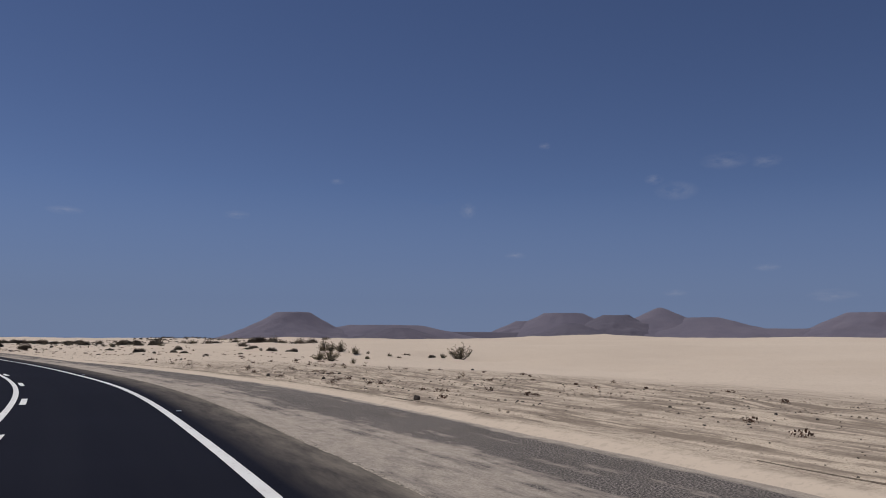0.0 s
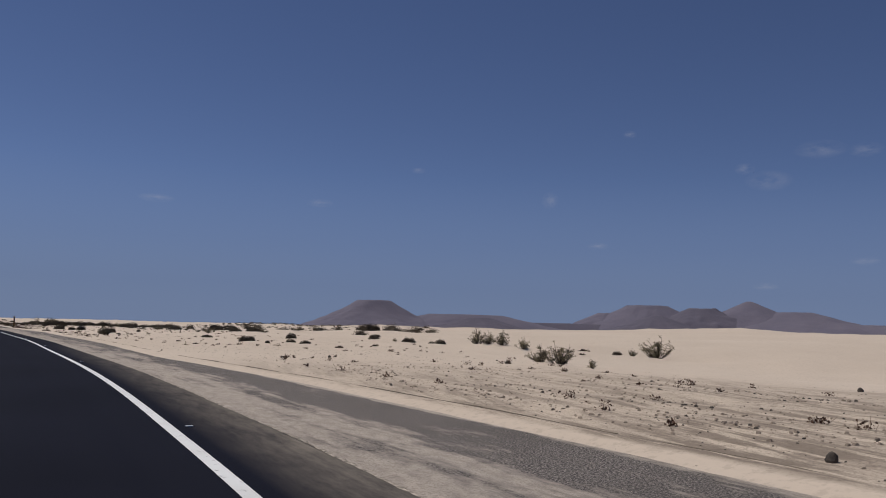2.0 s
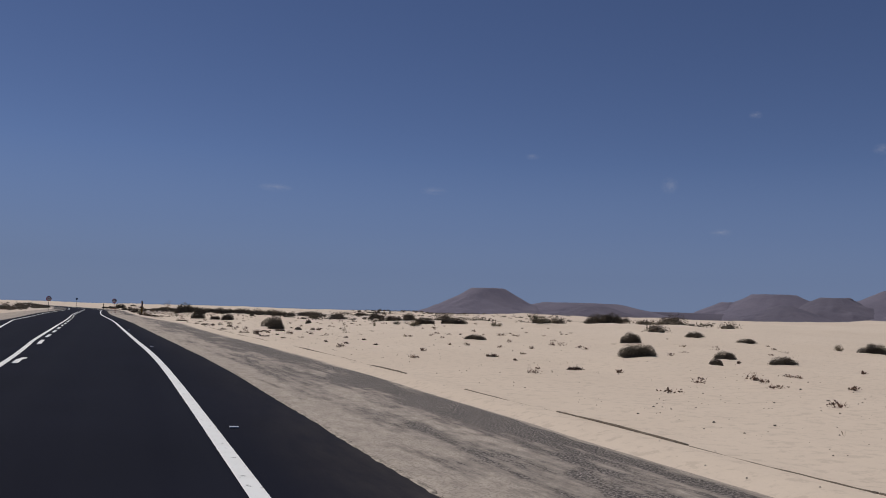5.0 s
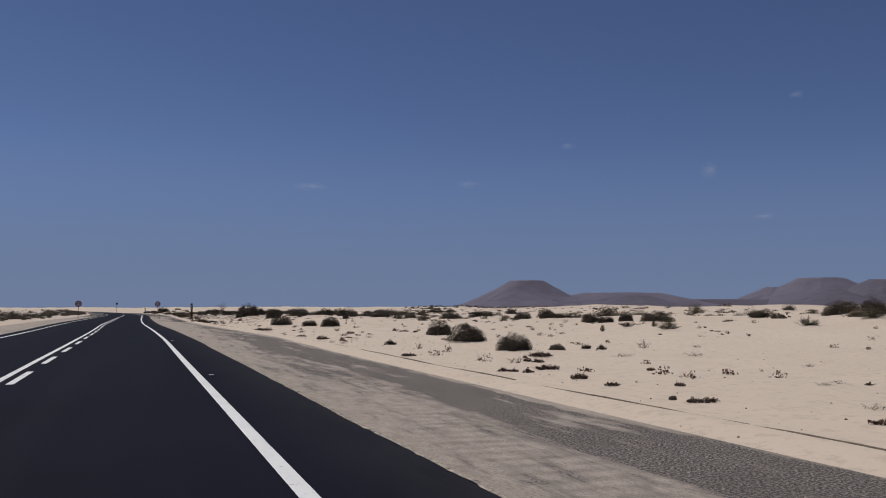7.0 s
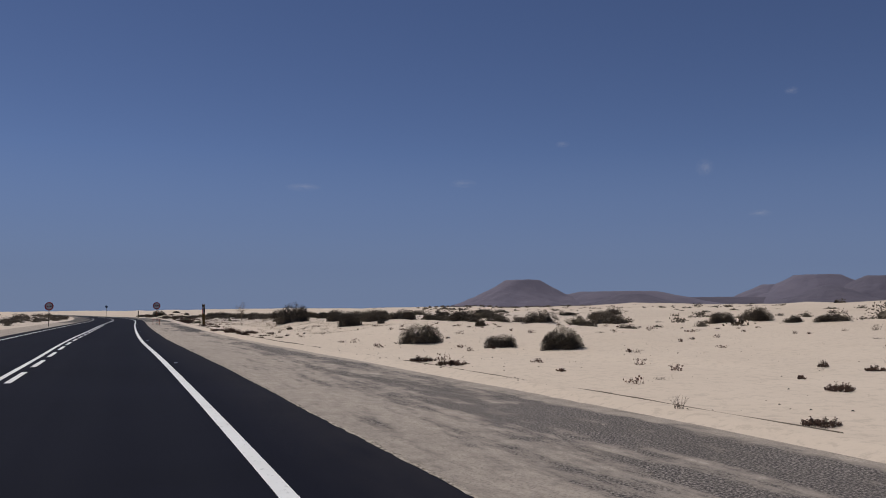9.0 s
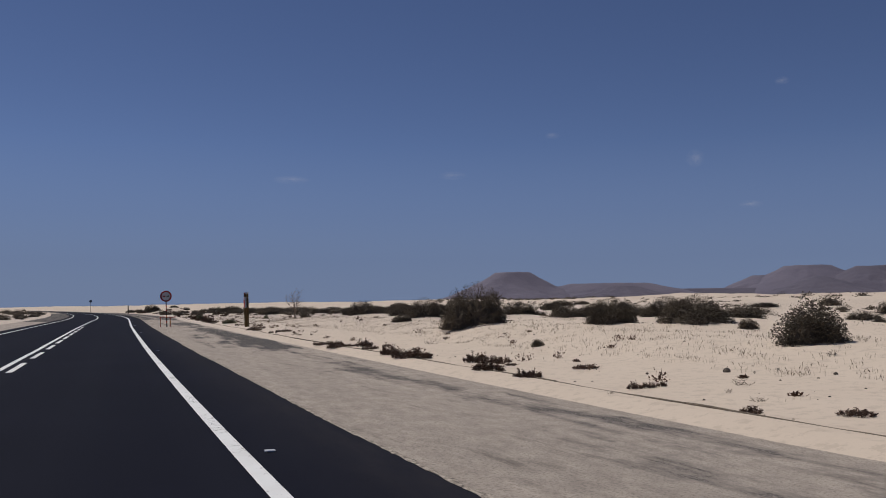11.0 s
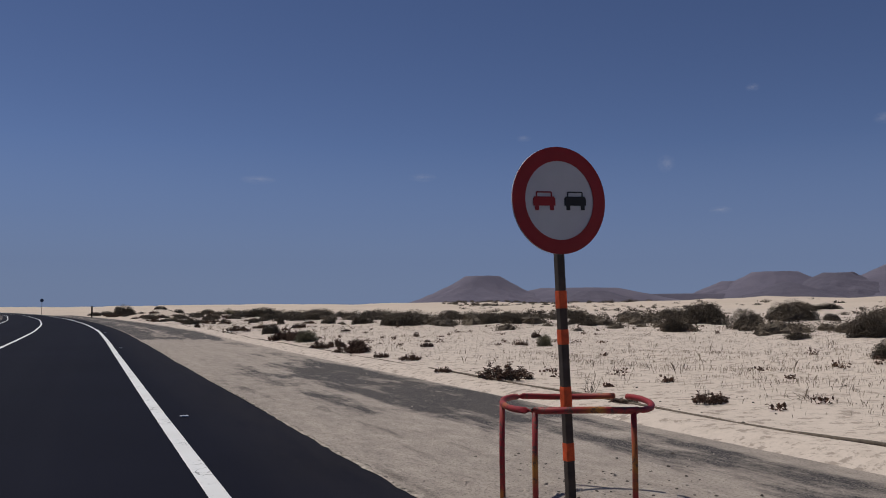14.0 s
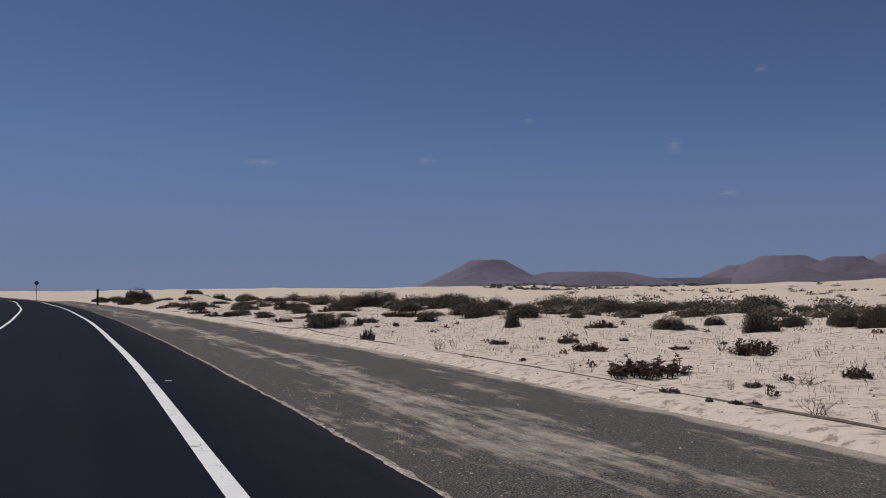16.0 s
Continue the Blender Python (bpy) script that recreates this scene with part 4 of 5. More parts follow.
def dense_shrub(seed, count=15000, size=0.025):
    """Uneven crown of several lumps, each of very many small leaves, on a fan of stems; about one metre wide and one high."""
    r = random.Random(seed)
    lv, lf, bv, bf = [], [], [], []
    shift = Vector((seed * 1.37, seed * 0.71, 0))
    lumps = [(Vector((0, 0, 0)), 0.42, 0.80)]
    for i in range(r.randint(5, 7)):
        a, q = r.uniform(0, math.tau), r.uniform(0.20, 0.33)
        lumps.append((Vector((q * math.cos(a), q * math.sin(a), 0)), r.uniform(0.16, 0.25), r.uniform(0.42, 0.95) * (1.08 - q)))
    weight = [w * w + w * h for _, w, h in lumps]
    for mid, w, h in lumps:
        for _ in range(4):
            d = unit(r, 0.15)
            tip = mid + Vector((d.x * w, d.y * w, d.z * h))
            tube(bv, bf, [Vector((0, 0, -0.08)), tip * 0.55 + Vector((r.uniform(-0.04, 0.04), r.uniform(-0.04, 0.04), 0)), tip * 1.06], 0.013, 0.003, 3)

    def skin(d, w, h):
        k = 1 + 0.24 * noise.noise(d * 1.9 + shift * w) + 0.16 * noise.noise(d * 4.6 + shift * h)
        return Vector((d.x * w * k, d.y * w * k, max(d.z, -0.04) * h * k))

    for _ in range(count):
        mid, w, h = r.choices(lumps, weight)[0]
        d = unit(r, -0.12)
        p = mid + skin(d, w, h) * (0.60 + 0.38 * r.random() ** 0.55)
        leaf(lv, lf, p, (d + Vector((0, 0, 0.1)) + unit(r, -1) * 1.2).normalized(), size * r.uniform(0.6, 1.4), r)
    # the close inner growth that lets no light through
    rings, spokes = 9, 22
    for mid, w, h in lumps:
        b = len(lv)
        for i in range(rings + 1):
            for j in range(spokes):
                a, e = math.tau * j / spokes, math.pi / 2 * i / rings
                d = Vector((math.cos(a) * math.cos(e), math.sin(a) * math.cos(e), math.sin(e)))
                lv.append(mid + skin(d, w, h) * r.uniform(0.48, 0.66) - Vector((0, 0, 0.03)))
        for i in range(rings):
            for j in range(spokes):
                lf.append((b + i * spokes + j, b + i * spokes + (j + 1) % spokes, b + (i + 1) * spokes + (j + 1) % spokes, b + (i + 1) * spokes + j))
    return (("stem", bv, bf, BARK), ("foliage", lv, lf, LEAF_D))


def far_shrub(seed):
    return dense_shrub(seed, 6500, 0.027)


def big_shrub(seed):
    return dense_shrub(seed, 28000, 0.018)


def open_shrub(seed):
    """Loose bushy shrub: crooked branches carrying tufts of leaves from the ground up, with gaps."""
    r = random.Random(seed)
    lv, lf, bv, bf = [], [], [], []
    for _ in range(26):
        a, lean = r.uniform(0, math.tau), r.uniform(0.1, 1.0)
        tip = Vector((0.48 * lean * math.cos(a), 0.48 * lean * math.sin(a), r.uniform(0.45, 1.0) * (1.05 - 0.62 * lean)))
        mid = tip * 0.5 + Vector((r.uniform(-0.07, 0.07), r.uniform(-0.07, 0.07), -0.05))
        tube(bv, bf, [Vector((0, 0, -0.06)), mid, tip], 0.012, 0.004)
        for _ in range(8):
            k = r.uniform(-0.5, 1.0)
            p = mid.lerp(tip, k) if k > 0 else mid * (1 + k)
            q = p + unit(r, 0) * r.uniform(0.04, 0.13)
            tube(bv, bf, [p, q], 0.004, 0.0015, 3)
            for _ in range(11):
                leaf(lv, lf, q + unit(r, -1) * r.uniform(0, 0.06), unit(r, -0.3), r.uniform(0.020, 0.045), r)
    return (("stem", bv, bf, BARK), ("foliage", lv, lf, LEAF_S))


def shoot_plant(seed, shoots=70, leaves=26):
    """Low leafy cushion of stubby shoots with small fleshy leaves and an uneven top."""
    r = random.Random(seed)
    lv, lf, bv, bf = [], [], [], []
    shift = Vector((seed * 0.37, seed * 0.11, 0))
    for _ in range(shoots):
        a, q = r.uniform(0, math.tau), 0.48 * r.random() ** 0.55
        foot = Vector((q * math.cos(a), q * math.sin(a), -0.05))
        tall = (1 - 2.2 * q * q) * (0.62 + 0.55 * noise.noise(foot * 5 + shift)) * r.uniform(0.55, 1.1)
        if tall < 0.08:
            continue
        tip = foot + Vector((0.10 * math.cos(a) * r.uniform(-0.3, 1), 0.10 * math.sin(a) * r.uniform(-0.3, 1), tall))
        mid = foot.lerp(tip, 0.5) + Vector((r.uniform(-0.04, 0.04), r.uniform(-0.04, 0.04), 0))
        tube(bv, bf, [foot, mid, tip], 0.010, 0.005, 3)
        for _ in range(leaves):
            p = foot.lerp(tip, r.uniform(0.25, 1.0)) + unit(r, -0.5) * r.uniform(0, 0.05)
            leaf(lv, lf, p, unit(r, -0.1), r.uniform(0.045, 0.085), r)
    return (("stem", bv, bf, BARK), ("foliage", lv, lf, LEAF_R))


def needle_shrub(seed):
    """Round shrub of very fine upright needles."""
    r = random.Random(seed)
    lv, lf, bv, bf = [], [], [], []
    for _ in range(9):
        d = unit(r, 0.1)
        tube(bv, bf, [Vector((0, 0, -0.06)), Vector((d.x * 0.3, d.y * 0.3, d.z * 0.5))], 0.012, 0.004, 3)
    for _ in range(6500):
        d = unit(r, -0.05)
        k = 0.9 * (1 + 0.22 * noise.noise(d * 2.2 + Vector((seed, 0, 0)))) * r.random() ** 0.55
        p = Vector((d.x * 0.46, d.y * 0.46, max(d.z, 0) * 0.72)) * k
        w = (d + Vector((0, 0, 0.25)) + unit(r, -1) * 0.45).normalized()
        s = Vector((r.gauss(0, 1), r.gauss(0, 1), r.gauss(0, 1))).cross(w).normalized() * 0.005
        size, b = r.uniform(0.07, 0.15), len(lv)
        lv.extend([p + s, p - s, p + w * size])
        lf.append((b, b + 1, b + 2))
    return (("stem", bv, bf, BARK), ("foliage", lv, lf, LEAF_F))


def dry_twigs(seed):
    """A tangle of bleached dead twigs."""
    r = random.Random(seed)
    bv, bf, tv, tf = [], [], [], []
    for i in range(15):
        a, q = r.uniform(0, math.tau), 0.42 * r.random()
        p = Vector((q * math.cos(a), q * math.sin(a), -0.03))
        way = Vector((r.uniform(-0.5, 0.5), r.uniform(-0.5, 0.5), r.uniform(0.2, 1.0)))
        mid = p + way * 0.45 + Vector((r.uniform(-0.1, 0.1), r.uniform(-0.1, 0.1), 0))
        tube(bv, bf, [p, mid, p + way * r.uniform(0.75, 1.0)], 0.016, 0.005, 3)
        for _ in range(4):
            q0 = mid + way * r.uniform(0, 0.4)
            tube(tv, tf, [q0, q0 + unit(r, -0.2) * r.uniform(0.08, 0.22)], 0.008, 0.003, 3)
    return (("stem", bv, bf, WOOD), ("twig", tv, tf, WOOD))


KINDS = {
    "D": (dense_shrub, 6, "shrub", "shrub", "dense dark olive-green rounded shrub in a low sand mound", "dark shrubs on the sand"),
    "B": (big_shrub, 4, "shrub", "shrub", "large dense dark olive-green shrub in a sand mound", "dark shrubs on the sand"),
    "E": (far_shrub, 6, "shrub", "shrub", "dark olive-green shrub far out on the sand", "dark shrubs on the sand"),
    "S": (open_shrub, 5, "open_shrub", "shrub", "loose olive-green shrub with bare crooked branches on sand", "open shrubs on the sand"),
    "R": (shoot_plant, 6, "desert_plant", "plant", "low reddish-brown desert plant of stubby shoots on sand", "low desert plants"),
    "F": (needle_shrub, 2, "needle_shrub", "shrub", "round grey-green shrub of fine needles beside the lay-by", "needle shrubs"),
    "T": (dry_twigs, 6, "dry_twigs", "twigs", "tangle of dead grey-brown twigs lying in sand", "dead twigs on the sand"),
}
first = {}
spin = random.Random(5)
tops = ground_height(np.array([(p[1], p[2]) for p in PLANTS]))
for (kind, x, y, w, h), z in zip(PLANTS, tops):
    kind = "B" if kind == "D" and w > 1.3 else kind
    build, count, name, category, label, group = KINDS[kind]
    k = (kind, spin.randrange(count))
    sink = 0.06 * min(w, 2.2) if kind in "BDESF" else 0.0
    w *= 1.22 if kind in "BDESFR" else 1.0
    m = pose(x, y, z - sink, 0, 0, spin.uniform(0, 360)) @ Matrix.Diagonal((w, w * spin.uniform(0.85, 1.1), h * (1.06 if kind in "BDESF" else 1.05), 1))
    if k in first:
        copy_thing(first[k], m @ Matrix.Diagonal((*[1 / c for c in first[k].scale], 1)))
        continue
    thing = new(name)
    thing.empty_display_size = 0.1
    for pname, v, f, mat in build(100 * count + k[1] * 7 + ord(kind)):
        tagged(put_mesh(pname, v, f, mat, thing), kind="stuff")
    thing.matrix_basis = m
    first[k] = tagged(thing, label, category, group)


# a bare dead shrub standing among the bushes
def dead_shrub(x, y):
    r = random.Random(21)
    wood = plain("bleached_wood", (0.21, 0.165, 0.125), 0.9, 0, 0.3, 9)
    thing = new("dead_shrub")
    z = float(ground_height([(x, y)])[0])
    v, f, tv, tf = [], [], [], []
    for a, lean, tall in ((0.4, 0.3, 1.9), (2.4, 0.45, 1.7), (4.2, 0.4, 1.5), (3.3, 0.7, 1.3), (5.6, 0.6, 1.2)):
        p = [Vector((0, 0, -0.1))]
        for i in range(1, 6):
            k = i / 5
            p.append(Vector((math.cos(a) * lean * k * k + r.uniform(-0.06, 0.06), math.sin(a) * lean * k * k + r.uniform(-0.06, 0.06), tall * k)))
        tube(v, f, p, 0.032, 0.007, 6)
        for i in range(2, 6):
            for _ in range(5):
                d = unit(r, 0.0)
                q = p[i] + d * r.uniform(0.2, 0.5)
                tube(tv, tf, [p[i], p[i].lerp(q, 0.5) + Vector((0, 0, 0.05)), q], 0.012, 0.004, 3)
                for _ in range(3):
                    tube(tv, tf, [q, q + unit(r, 0) * r.uniform(0.08, 0.2)], 0.005, 0.002, 3)
    tagged(put_mesh("stem", v, f, wood, thing), kind="stuff")
    tagged(put_mesh("twig", tv, tf, wood, thing), kind="stuff")
    thing.matrix_basis = pose(x, y, z)
    return tagged(thing, "bare dead grey shrub with thin upright branches", "dead shrub")


dead_shrub(-118.46, 201.6)


# ---------------------------------------------------------------- rocks
STONE = plain("dark_stone", (0.075, 0.062, 0.052), 0.9, 0, 0.4, 7)


def rock(x, y, w, h, seed=0):
    bm = bmesh.new()
    bmesh.ops.create_icosphere(bm, subdivisions=2, radius=0.5)
    for v in bm.verts:
        k = 1 + 0.28 * noise.noise(v.co * 2.3 + Vector((x, y, 0)))
        v.co = Vector((v.co.x * w * k, v.co.y * w * 0.85 * k, v.co.z * h * 1.5 * k))
    me = bpy.data.meshes.new("rock")
    bm.to_mesh(me)
    bm.free()
    me.materials.append(STONE)
    ob = new("rock", me)
    ob.matrix_basis = pose(x, y, float(ground_height([(x, y)])[0]) + 0.2 * h, 0, 0, 40 * x)
    return tagged(ob, "dark rough volcanic rock lying on sand", "rock", "rocks on the sand")


for x, y, w, h in ((-7.1, 33.3, 0.16, 0.12), (1.5, 55.6, 0.27, 0.16), (-5.4, 34.2, 0.09, 0.06), (-4.4, 34.0, 0.12, 0.09), (-4.9, 34.1, 0.13, 0.06),
                   (-3.1, 30.7, 0.12, 0.07), (-4.5, 30.4, 0.13, 0.09), (-19.2, 60.9, 0.15, 0.11), (-12.3, 77.0, 0.16, 0.09), (-28.6, 64.5, 0.10, 0.07),
                   (-50.8, 98.2, 0.13, 0.07), (-90.5, 157.5, 0.14, 0.08), (-88.9, 156.7, 0.09, 0.06), (-145.0, 229.4, 0.10, 0.06), (-0.8, 20.4, 0.17, 0.14)):
    rock(x, y, w, h)


# ---------------------------------------------------------------- litter: grit, pebbles and dry stalks
def strew(name, spots, mat, label, category, seed):
    """Small angular stones at (station, offset, size), one mesh."""
    r = random.Random(seed)
    v, f = [], []
    xy = np.array([road_at(s, d) for s, d, _ in spots])
    zs = np.maximum(ground_height(xy), np.where(np.array([d for _, d, _ in spots]) < 4.8, -0.03, -1.0))
    for (x, y), z, (_, _, q) in zip(xy, zs, spots):
        b, a = len(v), r.uniform(0, math.tau)
        for k in range(5):
            t = a + math.tau * k / 5
            v.append((x + q * math.cos(t) * r.uniform(0.7, 1.3), y + q * math.sin(t) * r.uniform(0.7, 1.3), z - 0.2 * q))
        for k in range(3):
            t = a + math.tau * k / 3
            v.append((x + 0.55 * q * math.cos(t) * r.uniform(0.6, 1.3), y + 0.55 * q * math.sin(t) * r.uniform(0.6, 1.3), z + q * r.uniform(0.35, 0.75)))
        for k in range(5):
            f.append((b + k, b + (k + 1) % 5, b + 5 + ((k + 1) * 3 // 5) % 3))
        f.extend([(b + 1, b + 6, b + 5), (b + 3, b + 7, b + 6), (b + 4, b + 5, b + 7), (b + 5, b + 6, b + 7)])
    tagged(put_mesh(name, v, f, mat), label, category, kind="stuff")


def pebbles():
    r = random.Random(8)
    spots = [(r.uniform(5, 80), 5.75 + 15 * r.random() ** 1.1, 0.004 + 0.022 * r.random() ** 3) for _ in range(7000)]
    spots += [(r.uniform(5, 62), 5.9 + 13 * r.random() ** 1.2, r.uniform(0.025, 0.05)) for _ in range(40)]
    for _ in range(26):  # heaps of larger stones beside the first bend
        s, d = r.uniform(8, 48), r.uniform(6.6, 15)
        spots += [(s + r.gauss(0, 0.7), d + r.gauss(0, 0.35), r.uniform(0.02, 0.055)) for _ in range(r.randint(3, 11))]
    spots += [(r.uniform(78, 320), 5.7 + 10 * r.random() ** 1.6, r.uniform(0.008, 0.028)) for _ in range(1500)]
    spots += [(231.9 + r.gauss(0, 0.9), 2.3 + r.gauss(0, 0.75), r.uniform(0.008, 0.022)) for _ in range(240)]
    spots += [(r.uniform(150, 300), 1.35 + abs(r.gauss(0, 0.2)), r.uniform(0.006, 0.02)) for _ in range(500)]
    clods = []  # crusted clods of sand lying in lines along the road
    for _ in range(150):
        s, d = r.uniform(12, 54), 6.2 + 9 * r.random() ** 1.3
        clods += [(s + r.gauss(0, 1.4), d + r.gauss(0, 0.13), 0.012 + 0.042 * r.random() ** 2) for _ in range(r.randint(8, 24))]
    strew("clods", clods, plain("crusted_sand", (0.285, 0.228, 0.178), 0.95, 0, 0.4, 9), "crusted brown clods lying in lines on the sand", "clods", 20)
    strew("pebbles", spots, STONE, "dark pebbles and grit strewn over the sand", "pebbles", 18)
    pale = plain("pale_crumbs", (0.40, 0.345, 0.29), 0.95, 0, 0.3, 20)
    spots = [(r.uniform(205, 300), 1.38 + abs(r.gauss(0, 0.35)), r.uniform(0.006, 0.026)) for _ in range(6000)]
    spots += [(r.uniform(85, 205), 1.38 + abs(r.gauss(0, 0.22)), r.uniform(0.005, 0.016)) for _ in range(3000)]
    spots += [(r.uniform(225, 275), r.uniform(1.5, 4.6), r.uniform(0.006, 0.022)) for _ in range(700)]
    spots += [(231.9 + r.gauss(0, 0.35), 2.3 + r.gauss(0, 0.35), r.uniform(0.010, 0.035)) for _ in range(70)]
    spots += [(r.uniform(10, 160), r.uniform(1.5, 5.0), r.uniform(0.006, 0.016)) for _ in range(1600)]
    strew("crumbs", spots, pale, "pale crumbs of sandstone on the worn asphalt", "grit", 19)


def stalks():
    m, n, l, b = material("dry_stalks", 0.9, 0, 0.1)
    geo = n.new("ShaderNodeNewGeometry")
    l.new(ramp(n, l, geo.outputs["Random Per Island"], (0.0, (0.19, 0.15, 0.112)), (0.4, (0.33, 0.272, 0.205)), (1.0, (0.48, 0.405, 0.315))), b.inputs["Base Color"])
    r = random.Random(9)
    v, f, spots = [], [], []
    for _ in range(8200):  # tufts
        s, d = r.uniform(225, 330), 6.8 + 24 * r.random() ** 1.1
        spots += [(s + r.gauss(0, 0.12), d + r.gauss(0, 0.12), r.uniform(0.03, 0.11)) for _ in range(r.randint(3, 7))]
    for _ in range(240):  # taller withered stems
        s, d = r.uniform(232, 325), 6.8 + 16 * r.random() ** 1.2
        spots += [(s + r.gauss(0, 0.05), d + r.gauss(0, 0.05), r.uniform(0.10, 0.26)) for _ in range(r.randint(1, 4))]
    for _ in range(2600):  # on the bank by the timber post
        s, d = r.uniform(178, 246), 9.0 + abs(r.gauss(0, 3.6))
        spots += [(s + r.gauss(0, 0.10), d + r.gauss(0, 0.10), r.uniform(0.03, 0.10)) for _ in range(r.randint(4, 9))]
    for _ in range(420):
        s, d = r.uniform(20, 188), 6.8 + 22 * r.random() ** 1.2
        spots += [(s + r.gauss(0, 0.1), d + r.gauss(0, 0.1), r.uniform(0.03, 0.09)) for _ in range(r.randint(2, 6))]
    xy = np.array([road_at(s, d) for s, d, _ in spots])
    for (x, y), z, (_, _, q) in zip(xy, ground_height(xy), spots):
        a, lean, w = r.uniform(0, math.tau), r.uniform(0.05, 0.5) * q, 0.003 if q < 0.12 else 0.007
        dx, dy = math.cos(a), math.sin(a)
        i = len(v)
        v.extend([(x - dy * w, y + dx * w, z - 0.02), (x + dy * w, y - dx * w, z - 0.02), (x + dx * lean * 0.4, y + dy * lean * 0.4, z + q * 0.6),
                  (x + dx * lean, y + dy * lean, z + q * r.uniform(0.75, 1))])
        f.extend([(i, i + 1, i + 2), (i + 1, i + 3, i + 2)])
    tagged(put_mesh("dry_grass", v, f, m), "thin dry stalks and grass standing in sand", "dry grass", kind="stuff")


def far_scrub():
    r = random.Random(14)
    v, f = [], []
    spots = []
    for _ in range(420):
        spots.append((r.uniform(170, 430), 32 + 85 * r.random(), r.uniform(0.4, 1.1)))
    for _ in range(110):
        spots.append((r.uniform(80, 180), 45 + 75 * r.random(), r.uniform(0.6, 1.8)))
    for _ in range(900):
        s, d = r.uniform(60, 760), 110 + 520 * r.random() ** 1.3
        band = math.sin(s * 0.021 + d * 0.013) + math.sin(d * 0.045 + 1.3)
        if band > 0.35:
            spots.append((s, d, r.uniform(0.8, 2.6)))
    for _ in range(260):
        spots.append((r.uniform(150, 700), -r.uniform(45, 260), r.uniform(0.8, 2.4)))
    spots = [q for q in spots if not bare(*road_at(q[0], q[1])) and not clear_dune(q[0], q[1])]
    xy = np.array([road_at(s, d) for s, d, _ in spots])
    for (x, y), z, (_, _, w) in zip(xy, ground_height(xy), spots):
        for _ in range(64):
            p = Vector((x, y, z)) + Vector((r.gauss(0, 0.3) * w, r.gauss(0, 0.3) * w, abs(r.gauss(0.10, 0.12)) * w))
            leaf(v, f, p, unit(r, -0.2), 0.19 * w, r)
    for _ in range(260):  # thin dark belts of scrub beyond the dune
        a, q = radians(r.uniform(-5, 11)), r.choice((300, 380, 520)) + r.gauss(0, 14)
        SCRUB.append((-140 - q * math.sin(a), 230 + q * math.cos(a), r.uniform(1.2, 3.0)))
    xy = np.array([(q[0], q[1]) for q in SCRUB])
    for (x, y, w), z in zip(SCRUB, ground_height(xy)):
        b, spot = len(v), Vector((x, y, 0))
        for i in range(6):  # close inner growth
            for j in range(14):
                a, e = math.tau * j / 14, math.pi / 2 * i / 5
                d = Vector((math.cos(a) * math.cos(e), math.sin(a) * math.cos(e), math.sin(e)))
                k = (1 + 0.35 * noise.noise(d * 2 + spot)) * r.uniform(0.50, 0.70) * w
                v.append(Vector((x + d.x * 0.55 * k, y + d.y * 0.55 * k, z - 0.04 + d.z * 0.40 * k)))
        for i in range(5):
            for j in range(14):
                f.append((b + i * 14 + j, b + i * 14 + (j + 1) % 14, b + (i + 1) * 14 + (j + 1) % 14, b + (i + 1) * 14 + j))
        for _ in range(380):
            d = unit(r, 0.0)
            k = (1 + 0.35 * noise.noise(d * 2 + spot)) * r.uniform(0.62, 1.0)
            leaf(v, f, Vector((x + d.x * 0.55 * w * k, y + d.y * 0.55 * w * k, z + d.z * 0.42 * w * k)), unit(r, -0.2), 0.050 * w, r)
    tagged(put_mesh("far_scrub", v, f, LEAF_D), "far scatter of dark scrub over the dunes", "scrub", kind="stuff")


def low_growth():
    """Small withered plants between the bushes."""
    r = random.Random(17)
    v, f = [], []
    zs = ground_height(np.array([(q[0], q[1]) for q in LITTER]))
    for (x, y, w), z in zip(LITTER, zs):
        spread_x, spread_y, tall = r.uniform(0.3, 0.6) * w, r.uniform(0.3, 0.6) * w, r.uniform(0.15, 0.5) * w
        for _ in range(40):
            p = Vector((x + r.gauss(0, 0.5) * spread_x, y + r.gauss(0, 0.5) * spread_y, z + tall * r.random() ** 1.5))
            leaf(v, f, p, unit(r, -0.1), r.uniform(0.03, 0.07), r)
        for _ in range(4):
            p = Vector((x + r.gauss(0, 0.5) * spread_x, y + r.gauss(0, 0.5) * spread_y, z - 0.02))
            tube(v, f, [p, p + Vector((r.gauss(0, 0.06), r.gauss(0, 0.06), tall * r.uniform(0.6, 1.5) + 0.03))], 0.004, 0.002, 3)
    tagged(put_mesh("low_growth", v, f, LEAF_R), "small withered brown plants scattered over the sand", "plants", kind="stuff")


low_growth()
pebbles()
stalks()
far_scrub()


